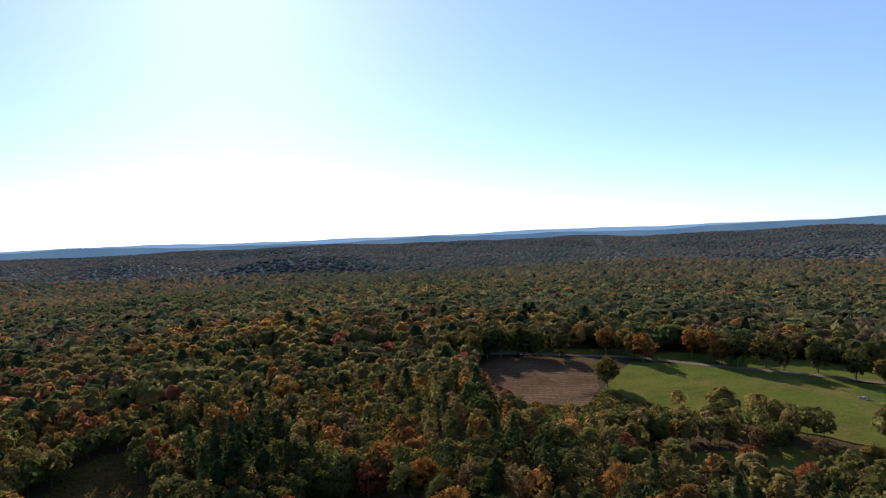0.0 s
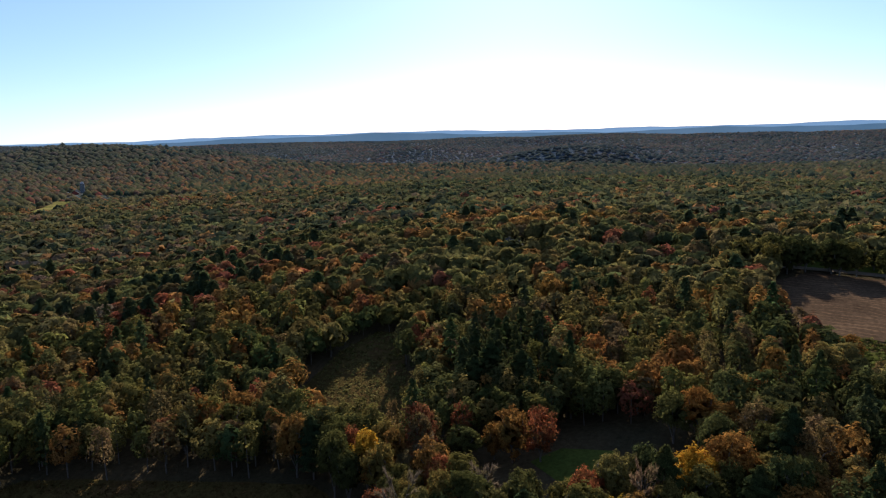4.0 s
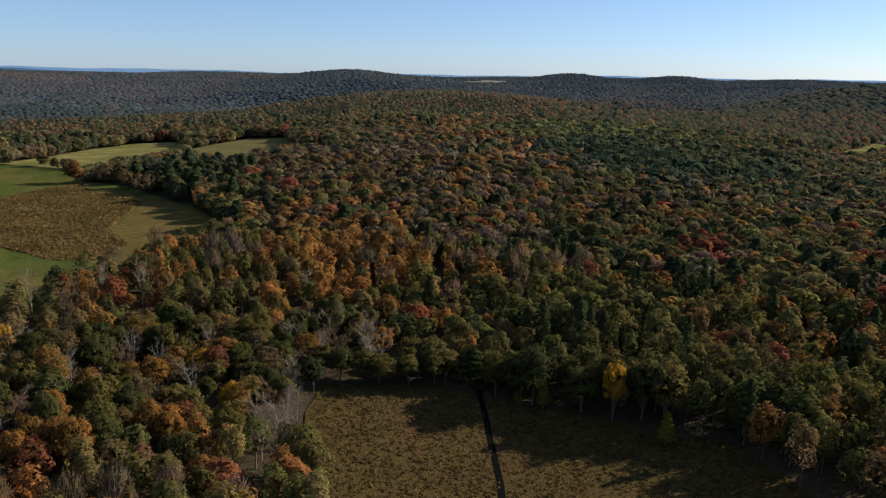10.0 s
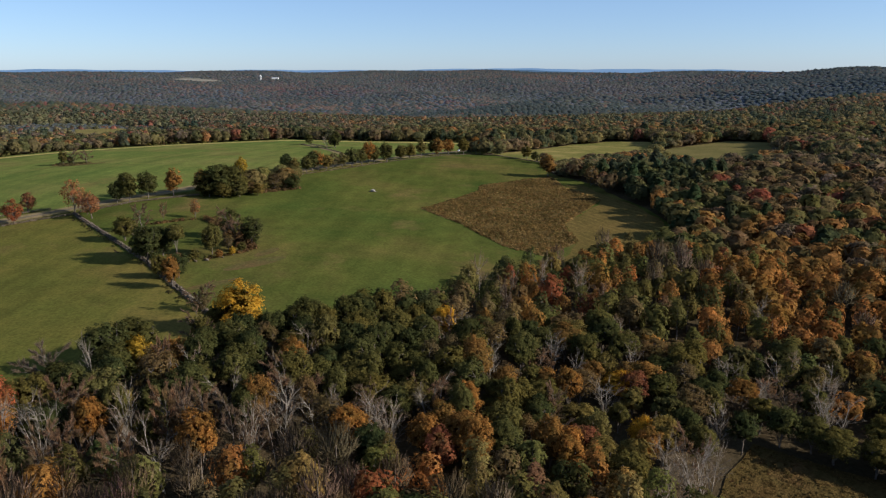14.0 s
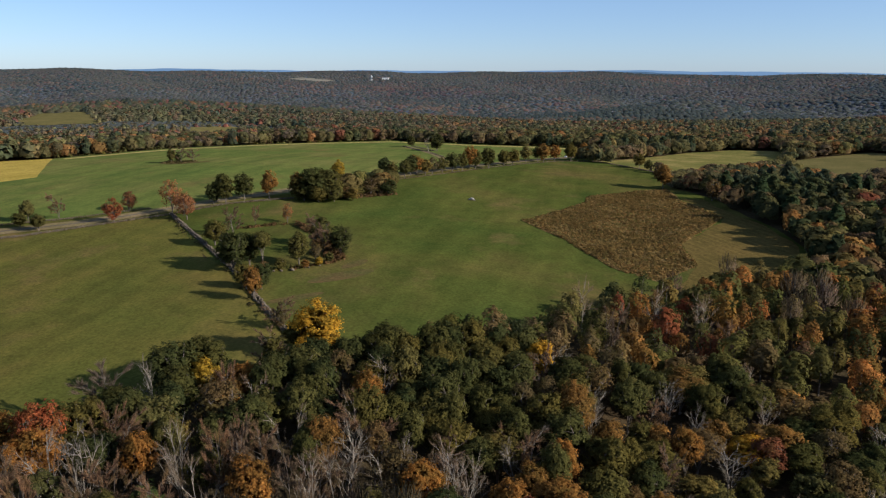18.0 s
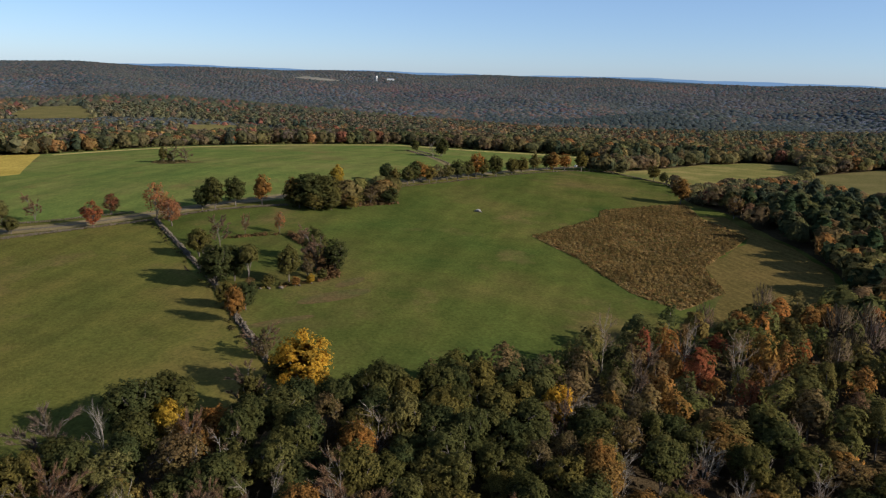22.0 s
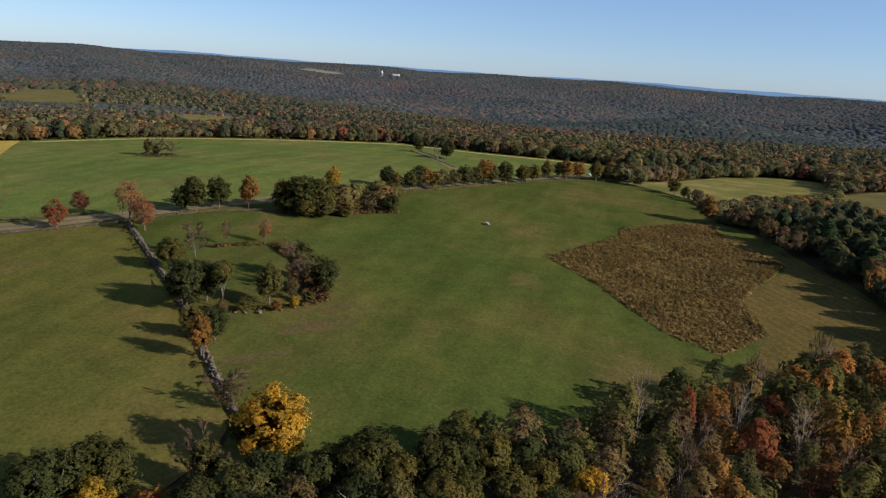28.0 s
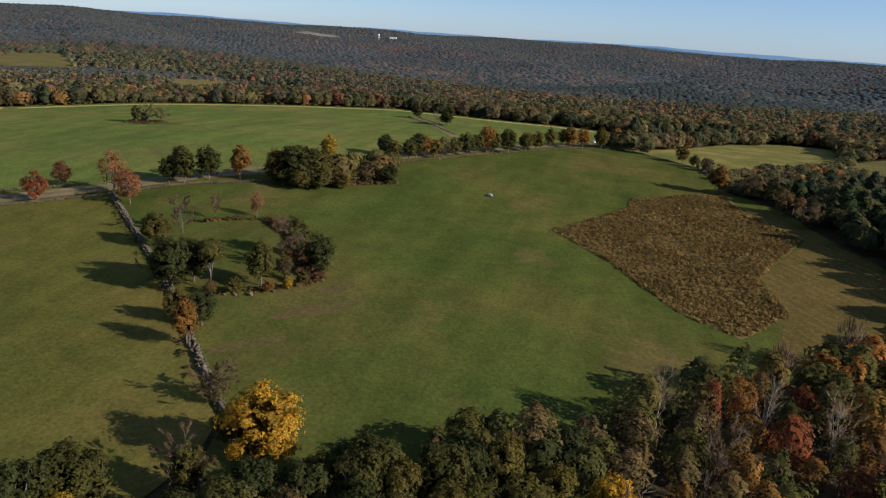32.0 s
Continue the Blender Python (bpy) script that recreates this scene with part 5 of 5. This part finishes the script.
# ---- scrub, sedge, shrubs ----
def tufts(name, rng, poly, count, tall, wide, leaves, tones, label, category, lift=0.4):
    xs, ys = [p[0] for p in poly], [p[1] for p in poly]
    x, y = rng.uniform(min(xs), max(xs), count * 3), rng.uniform(min(ys), max(ys), count * 3)
    keep = inside(x, y, poly)
    for (x0, y0), (x1, y1) in zip(DITCH, DITCH[1:]):
        s = np.clip(((x - x0) * (x1 - x0) + (y - y0) * (y1 - y0)) / ((x1 - x0) ** 2 + (y1 - y0) ** 2), 0, 1)
        keep &= np.hypot(x - x0 - s * (x1 - x0), y - y0 - s * (y1 - y0)) > 1.3
    x, y = x[keep][:count], y[keep][:count]
    n = len(x)
    h = tall * rng.uniform(0.5, 1.3, n) * (0.75 + 0.5 * np.sin(x / 7 + 1) * np.sin(y / 6))
    r = wide * rng.uniform(0.6, 1.3, n)
    d = rng.normal(size=(n, leaves, 3))
    d[:, :, 2] = np.abs(d[:, :, 2])
    d /= np.linalg.norm(d, axis=2)[:, :, None]
    p = d * np.stack([r, r, h], 1)[:, None, :] + np.stack([x, y, lie(x, y) + lift], 1)[:, None, :]
    sz = np.repeat(r * 0.8, leaves) * rng.uniform(0.7, 1.3, n * leaves)
    v, f = sprays(rng, p.reshape(-1, 3), (d + np.array([0, 0, 0.8]) + rng.normal(0, 0.4, d.shape)).reshape(-1, 3), sz)
    patchy = (np.sin(x / 14 + 2) * np.sin(y / 17 + 1) + rng.normal(0, 0.5, n)) > 0.25
    pick = np.where(patchy, rng.integers(0, len(tones), n), 0)
    tone = np.array(tones)[pick] * rng.uniform(0.8, 1.2, (n, 1)) * (1 + 0.14 * np.sin(x / 11 + y / 9) * np.sin(y / 13 - x / 17))[:, None]
    up = np.repeat((d + np.array([0, 0, 0.6])).reshape(-1, 3), 3, 0)
    ob = new(name, mesh_of(name, v, f, TUFTS, np.repeat(tone, leaves * 3, 0), normals=up))
    return tagged(ob, label, category, kind="stuff")


brush_rng = np.random.default_rng(3)
tufts("scrub", brush_rng, PATCH, 12000, 0.95, 0.75, 9, [(0.2, 0.13, 0.046), (0.23, 0.13, 0.046), (0.15, 0.125, 0.04), (0.29, 0.19, 0.075)], "rusty brown scrub and tall weeds", "scrub")
tufts("sedge", brush_rng, MARSH, 12000, 0.36, 0.55, 6, [(0.1107, 0.07216, 0.02788), (0.0984, 0.0738, 0.0246), (0.123, 0.0656, 0.02952)], "brown sedge tussocks of the marsh", "sedge")
tufts("meadow_weeds", brush_rng, MEADOW, 1300, 0.6, 0.8, 6, [(0.15, 0.125, 0.045), (0.12, 0.12, 0.035)], "olive-brown meadow weeds", "weeds")
tufts("weeds", brush_rng, SCRUB, 1500, 1.3, 1.1, 8, [(0.09, 0.1, 0.025), (0.13, 0.11, 0.03), (0.16, 0.09, 0.03)], "green weeds beside the ploughed field", "weeds")
hedge = lambda line, w: [(x - w, y - w * 0.4) for x, y in line] + [(x + w, y + w * 0.4) for x, y in reversed(line)]
tufts("brambles", brush_rng, hedge([(-129, 310), (-138, 326), (-152, 344), (-168, 356)], 3.5), 700, 2.2, 1.2, 10, [(0.13, 0.075, 0.035), (0.17, 0.1, 0.04)], "rusty brambles over a tumbled wall", "brambles")
tufts("brambles", brush_rng, hedge([(-168, 358), (-180, 352), (-194, 342)], 2.5), 340, 1.8, 1.1, 10, [(0.13, 0.075, 0.035), (0.16, 0.1, 0.04)], "brown brambles along a tumbled wall", "brambles")
tufts("brambles", brush_rng, hedge([(-150, 286), (-140, 292), (-129, 304), (-126, 312)], 2.2), 300, 1.4, 1.0, 9, [(0.15, 0.085, 0.04), (0.14, 0.11, 0.03)], "brown brambles round the grove", "brambles")
# brush on the wall's west side, toned dark for the wall's shadow too
tufts("brambles", brush_rng, hedge([(-248, 355), (-202, 315), (-168, 285), (-139, 255), (-112, 229)], 1.2), 520, 1.1, 0.9, 9, [(0.08, 0.066, 0.03), (0.11, 0.08, 0.034), (0.07, 0.07, 0.024)], "brown brambles and painted shade along the broad stone wall", "brambles")
tufts("brambles", brush_rng, hedge([(-146, 438), (-156, 430), (-166, 420), (-176, 414)], 3.4), 420, 2.2, 1.3, 10, [(0.14, 0.085, 0.04), (0.1, 0.09, 0.03)], "brown brambles below the tree clump", "brambles")
tufts("weeds", brush_rng, [(-370, 512), (-350, 512), (-346, 530), (-372, 530)], 160, 1.1, 1.2, 8, [(0.14, 0.1, 0.045), (0.1, 0.09, 0.03)], "weeds on a rocky island in the pasture", "weeds")


# ---- stone walls and boulders ----
def boulder_mesh(rng):
    bm = bmesh.new()
    bmesh.ops.create_icosphere(bm, subdivisions=1, radius=0.5)
    for v in bm.verts:
        v.co *= rng.uniform(0.72, 1.15)
        v.co.z *= 0.75
    me = bpy.data.meshes.new("stone")
    bm.to_mesh(me)
    bm.free()
    me.materials.append(STONE)
    return me


stone_rng = np.random.default_rng(8)
STONES = [boulder_mesh(stone_rng) for _ in range(6)]
ICO = [np.array([v.co[:] for v in me.vertices]) for me in STONES]
ICO_FACES = np.array([p.vertices[:] for p in STONES[0].polygons])


def stone_wall(line, tall, wide, label, pitch=0.85):
    """A dry wall of tumbled field stones along a line; all its stones in one joined part."""
    root = tagged(new("stone_wall"), label, "stone wall")
    verts, faces, base = [], [], 0
    for (x0, y0), (x1, y1) in zip(line, line[1:]):
        length = math.hypot(x1 - x0, y1 - y0)
        nx, ny = -(y1 - y0) / length, (x1 - x0) / length
        turn = math.atan2(y1 - y0, x1 - x0)
        s = 0.0
        while s < length:
            for row in range(3):
                side = (row - 1) * wide * 0.33 + stone_rng.normal(0, 0.2)
                for course in range(2 if row != 1 else 3):
                    big = stone_rng.uniform(0.7, 1.25) * (1.0 if tall > 1.1 else 0.66)
                    x, y = x0 + (x1 - x0) * s / length + nx * side + stone_rng.normal(0, 0.1), y0 + (y1 - y0) * s / length + ny * side + stone_rng.normal(0, 0.1)
                    w = turn + stone_rng.normal(0, 0.4)
                    v = ICO[stone_rng.integers(0, 6)] * np.array([big * 1.15, big * 0.8, big * 0.75])
                    v = np.column_stack([v[:, 0] * math.cos(w) - v[:, 1] * math.sin(w) + x, v[:, 0] * math.sin(w) + v[:, 1] * math.cos(w) + y, v[:, 2]])
                    v[:, 2] += height(x, y) + 0.45 + course * tall * 0.36 + stone_rng.normal(0, 0.05)
                    verts.append(v)
                    faces.append(ICO_FACES + base)
                    base += len(v)
            s += pitch * stone_rng.uniform(0.85, 1.2)
    me = mesh_of("stones", np.concatenate(verts), np.concatenate(faces), STONE)
    tagged(part("stones", me, root), kind="stuff")
    return root


stone_wall([(-247, 358), (-201, 318), (-167, 288), (-137, 258), (-110, 232)], 1.4, 2.2, "broad grey dry-stone wall between the pastures")
ROADSIDE_WALL = "low tumbled stone wall along the country road"
stone_wall([(-330, 290), (-299, 308), (-266, 338), (-247, 356)], 1.0, 1.5, ROADSIDE_WALL, 0.7)
stone_wall([(-245, 360), (-228, 384), (-198, 406)], 1.0, 1.5, ROADSIDE_WALL, 0.7)
stone_wall([(-164, 423), (-148, 440)], 1.2, 1.8, "tumbled stone wall below the tree clump", 1.0)
stone_wall([(-162, 478), (-138, 516), (-105, 582), (-74, 640), (-44, 662)], 0.8, 1.2, ROADSIDE_WALL, 1.7)
tufts("thicket", brush_rng, hedge([(-60, 822), (-125, 826), (-184, 818), (-288, 831), (-386, 744), (-464, 657), (-514, 556)], 7.0), 900, 4.2, 2.4, 14, [(0.1, 0.095, 0.03), (0.13, 0.09, 0.04), (0.16, 0.1, 0.05), (0.15, 0.12, 0.03)], "olive and rust bushes along the wood's edge", "thicket")
WALL_WEEDS = [(0.17, 0.125, 0.06), (0.2, 0.14, 0.07), (0.12, 0.1, 0.035)]
for line in ([(-330, 290), (-299, 308), (-266, 338), (-247, 356)], [(-245, 360), (-228, 384), (-198, 406)], [(-162, 478), (-138, 516), (-105, 582), (-74, 640), (-44, 662)],
             [(-42, 660), (4, 604), (14, 545)], [(-246, 741), (-201, 672), (-166, 612)], [(-246, 357), (-201, 317), (-167, 287), (-137, 257), (-110, 231)]):
    tufts("wall_weeds", brush_rng, hedge(line, 1.6), 95 * len(line), 0.8, 0.8, 8, WALL_WEEDS, "dry brown weeds along a stone wall", "weeds")
stone_wall([(-345, 313), (-296, 341), (-266, 366)], 0.9, 1.3, "low stone wall on the road's far side", 1.1)
stone_wall([(-42, 660), (4, 604), (14, 545)], 0.9, 1.2, "low stone wall along the hay field", 1.2)
stone_wall([(-246, 741), (-201, 672), (-166, 612)], 0.9, 1.2, "low stone wall along the farm track", 1.2)
stone_wall([(-238, 747), (-196, 684)], 0.9, 1.2, "low stone wall along the farm track", 1.2)


PALE_STONE = sheet_material("pale_granite", [(0.35, (0.2, 0.175, 0.145)), (0.65, (0.33, 0.3, 0.255))], GREY, 0.6, 3.0, 0.4)
GRANITE = [me.copy() for me in STONES]
for me in GRANITE:
    me.name = "boulder_stone"
    me.materials[0] = PALE_STONE


def boulder(x, y, sizes_, label, shapes):
    root = tagged(new("boulder"), label, "boulder")
    root.location = (x, y, height(x, y) + 0.3)
    for i, (dx, dy, s) in enumerate(sizes_):
        ob = part("stone", shapes[i % 6], root)
        ob.location = (dx, dy, s * 0.22)
        ob.scale = (s * 1.2, s, s * 0.85)
        ob.rotation_euler = (0, 0, i * 1.7)
    return root


boulder(-101, 446, [(0, 0, 3.4), (-2.0, 0.4, 1.3), (1.9, -0.4, 1.0)], "pale grey boulders in the open pasture", GRANITE)
boulder(127, -291, [(0, 0, 3.0), (2.0, 0.4, 1.8), (-1.6, 0.7, 1.4)], "grey boulders in the sunlit pasture", GRANITE)
for bx, by, s in ((-146, 287, 1.2), (-143, 288, 1.5), (-139, 290, 2.2), (-134, 295, 1.3), (-131, 299, 1.0), (-127, 306, 1.2)):
    boulder(bx, by, [(0, 0, s)], "grey-brown boulder at the grove's edge", STONES)


# ---- buildings ----
PAINT = plain("white_clapboard", (0.72, 0.71, 0.68))
GREY_WALL = plain("grey_shingle_wall", (0.3, 0.3, 0.31))
ROOF = plain("grey_shingle_roof", (0.075, 0.072, 0.07), 0.95)
BARN_RED = plain("barn_red_boards", (0.22, 0.06, 0.045))
TIN = plain("tin_roof", (0.3, 0.31, 0.33), 0.6)
CONCRETE = plain("silo_concrete", (0.14, 0.14, 0.14))
PANE, pane_tree, pane_bsdf = shader("window_glass", 0.08, 0.5)
pane_bsdf.inputs["Base Color"].default_value = (0.02, 0.025, 0.03, 1)


def box(name, size, at, material, parent, bevel=0.03, label=""):
    bm = bmesh.new()
    bmesh.ops.create_cube(bm, size=1)
    bmesh.ops.scale(bm, vec=size, verts=bm.verts)
    bmesh.ops.bevel(bm, geom=bm.edges[:], offset=bevel, segments=1, affect="EDGES")
    bmesh.ops.translate(bm, vec=at, verts=bm.verts)
    me = bpy.data.meshes.new(name)
    bm.to_mesh(me)
    bm.free()
    me.materials.append(material)
    return part(name, me, parent, label)


def gable(name, length, depth, low, rise, over, material, parent):
    """A pitched roof with thickness and eaves, ridge along x."""
    bm = bmesh.new()
    l, d = length / 2 + over, depth / 2 + over
    drop = low - over * rise / (depth / 2)
    for side in (-1, 1):
        ring = [bm.verts.new(p) for p in ((-l, side * d, drop), (l, side * d, drop), (l, 0, low + rise), (-l, 0, low + rise))]
        top = [bm.verts.new(v.co + Vector((0, 0, 0.25))) for v in ring]
        for f in ((0, 1, 2, 3),):
            bm.faces.new([ring[i] for i in f])
            bm.faces.new([top[i] for i in reversed(f)])
        for i in range(4):
            bm.faces.new([ring[i], top[i], top[(i + 1) % 4], ring[(i + 1) % 4]])
    bmesh.ops.recalc_face_normals(bm, faces=bm.faces[:])
    me = bpy.data.meshes.new(name)
    bm.to_mesh(me)
    bm.free()
    me.materials.append(material)
    return part(name, me, parent)


def house(name, x, y, turn, length, depth, low, rise, wall, roof, label, category, chimney=True):
    root = tagged(new(name), label, category)
    root.matrix_basis = pose(x, y, float(lie(x, y)) + (1.0 if math.hypot(x, y) < 1500 else 6.5 if math.hypot(x, y) > 3000 else 5.0), 0, 0, turn)
    bm = bmesh.new()
    l, d = length / 2, depth / 2
    outline = [(-d, -1), (d, -1), (d, low), (0, low + rise), (-d, low)]
    ends = [[bm.verts.new((s * l, py, pz)) for py, pz in outline] for s in (-1, 1)]
    bm.faces.new(ends[0])
    bm.faces.new(list(reversed(ends[1])))
    for i in range(5):
        j = (i + 1) % 5
        bm.faces.new([ends[0][i], ends[1][i], ends[1][j], ends[0][j]])
    bmesh.ops.recalc_face_normals(bm, faces=bm.faces[:])
    me = bpy.data.meshes.new("wall")
    bm.to_mesh(me)
    bm.free()
    me.materials.append(wall)
    part("wall", me, root)
    gable("roof", length, depth, low + 0.02, rise, 0.4, roof, root)
    if chimney:
        box("chimney", (0.8, 0.8, 1.9), (l * 0.4, 0.5, low + rise + 0.5), STONE, root)
    for side in (-1, 1):
        for i in range(3):
            w = box("window", (1.0, 0.12, 1.5), (-l * 0.6 + i * l * 0.6, side * (d + 0.03), low * 0.55), PAINT, root)
            box("pane", (0.8, 0.06, 1.3), (-l * 0.6 + i * l * 0.6, side * (d + 0.09), low * 0.55), PANE, w, 0.01)
    box("door", (1.0, 0.1, 2.05), (l * 0.85, -d - 0.04, 1.03), ROOF, root)
    return root


house("house", 357, -66, 35, 12, 8, 4.5, 3.2, GREY_WALL, ROOF, "grey shingled house half hidden in the wood", "house")
house("garage", 344, -80, 20, 8, 6, 3.0, 1.8, PAINT, TIN, "low white garage with a pale metal roof", "garage", False)
house("barn", 985, 512, 20, 26, 12, 6.0, 5.0, BARN_RED, ROOF, "dark red barn beside the distant silo", "barn", False)
house("farmhouse", 968, 520, -30, 12, 9, 5.5, 3.5, PAINT, TIN, "white farmhouse with a pale roof, far off", "house")
house("farm_shed", 1010, 500, 0, 16, 8, 3.5, 2.2, PAINT, TIN, "low pale farm shed, far off", "shed", False)
house("cottage", -95, 1990, 10, 8, 7, 6, 3, PAINT, TIN, "distant white house among woods", "house")
house("long_shed", -1341, 3623, 12, 34, 12, 6, 3, PAINT, TIN, "long white shed on the distant ridge", "shed", False)


def car(x, y, turn, paint, label):
    """A parked car: shaped body and cabin, glazing, four wheels."""
    root = tagged(new("car"), label, "car")
    root.matrix_basis = pose(x, y, height(x, y) + 0.47, 0, 0, turn)
    for name, outline, half, material in (
            ("body", [(-2.2, 0.3), (2.2, 0.3), (2.25, 0.7), (2.1, 0.92), (0.95, 1.0), (-2.1, 1.02), (-2.25, 0.75)], 0.88, paint),
            ("windows", [(0.95, 1.0), (0.35, 1.42), (-1.5, 1.44), (-2.0, 1.02)], 0.8, PANE),
            ("roof", [(0.3, 1.42), (0.22, 1.5), (-1.4, 1.52), (-1.5, 1.44)], 0.72, paint)):
        bm = bmesh.new()
        sides = [[bm.verts.new((px, s * half, pz)) for px, pz in outline] for s in (-1, 1)]
        bm.faces.new(sides[0])
        bm.faces.new(list(reversed(sides[1])))
        for i in range(len(outline)):
            j = (i + 1) % len(outline)
            bm.faces.new([sides[0][i], sides[0][j], sides[1][j], sides[1][i]])
        bmesh.ops.recalc_face_normals(bm, faces=bm.faces[:])
        bmesh.ops.bevel(bm, geom=bm.edges[:], offset=0.05, segments=2, affect="EDGES")
        me = bpy.data.meshes.new(name)
        bm.to_mesh(me)
        bm.free()
        me.materials.append(material)
        part(name, me, root)
    for wx in (-1.35, 1.4):
        for wy in (-0.82, 0.82):
            bm = bmesh.new()
            bmesh.ops.create_cone(bm, cap_ends=True, segments=16, radius1=0.33, radius2=0.33, depth=0.22)
            bmesh.ops.bevel(bm, geom=bm.edges[:], offset=0.03, segments=1, affect="EDGES")
            me = bpy.data.meshes.new("wheel")
            bm.to_mesh(me)
            bm.free()
            me.materials.append(RUBBER)
            wheel = part("wheel", me, root)
            wheel.matrix_basis = pose(wx, wy, 0.33, 90, 0, 0)
    return root


RUBBER = plain("tyre_rubber", (0.03, 0.03, 0.03), 0.9)
WHITE_CAR = plain("white_car_paint", (0.7, 0.7, 0.7), 0.35)
GREY_CAR = plain("grey_car_paint", (0.2, 0.21, 0.22), 0.35)
car(-72, 688, 66, WHITE_CAR, "white car standing on the country road")
car(-176.5, 475, 60, GREY_CAR, "grey car standing on the country road")


def silo(x, y):
    root = tagged(new("silo"), "dark concrete farm silo with a domed cap", "silo")
    root.location = (x, y, float(lie(x, y)) + 1.0)
    for name, r0, z0, r1, z1, material in (("shell", 3.2, -1, 3.2, 19, CONCRETE), ("dome", 3.3, 19, 0.5, 22, TIN)):
        bm = bmesh.new()
        bmesh.ops.create_cone(bm, cap_ends=True, segments=20, radius1=r0, radius2=r1, depth=z1 - z0)
        bmesh.ops.translate(bm, vec=(0, 0, (z0 + z1) / 2), verts=bm.verts)
        if name == "dome":
            bmesh.ops.bevel(bm, geom=bm.edges[:], offset=0.5, segments=3, affect="EDGES")
        me = bpy.data.meshes.new(name)
        bm.to_mesh(me)
        bm.free()
        me.materials.append(material)
        part(name, me, root)
    for i in range(8):
        bm = bmesh.new()
        bmesh.ops.create_cone(bm, cap_ends=False, segments=20, radius1=3.26, radius2=3.26, depth=0.15)
        me = bpy.data.meshes.new("hoop")
        bm.to_mesh(me)
        bm.free()
        me.materials.append(TIN)
        part("hoop", me, root).location = (0, 0, 2 + i * 2.1)
    return root


silo(997, 508)


def water_tower(x, y):
    """A pale tank on a ring of legs round a riser pipe."""
    root = tagged(new("water_tower"), "white water tower on the distant ridge", "water tower")
    root.location = (x, y, height(x, y))
    shapes = [("riser", [(0.9, 0), (0.9, 20)], 12, (0, 0)), ("tank", [(0.6, 18), (3.4, 19), (4.6, 21), (4.8, 23), (4.4, 25.5), (2.8, 27.4), (0.3, 28)], 20, (0, 0))]
    shapes += [("leg", [(0.3, -1), (0.3, 21)], 8, (4.3 * math.cos(i * 1.0472), 4.3 * math.sin(i * 1.0472))) for i in range(6)]
    for name, outline, sides, (dx, dy) in shapes:
        bm = bmesh.new()
        loops = [[bm.verts.new((dx + r * math.cos(2 * math.pi * i / sides), dy + r * math.sin(2 * math.pi * i / sides), z)) for i in range(sides)] for r, z in outline]
        for low, high in zip(loops, loops[1:]):
            for i in range(sides):
                bm.faces.new([low[i], low[(i + 1) % sides], high[(i + 1) % sides], high[i]])
        bm.faces.new(list(reversed(loops[0])))
        bm.faces.new(loops[-1])
        me = bpy.data.meshes.new(name)
        bm.to_mesh(me)
        bm.free()
        me.materials.append(PAINT)
        part(name, me, root)
    return root


water_tower(-1397, 3567)
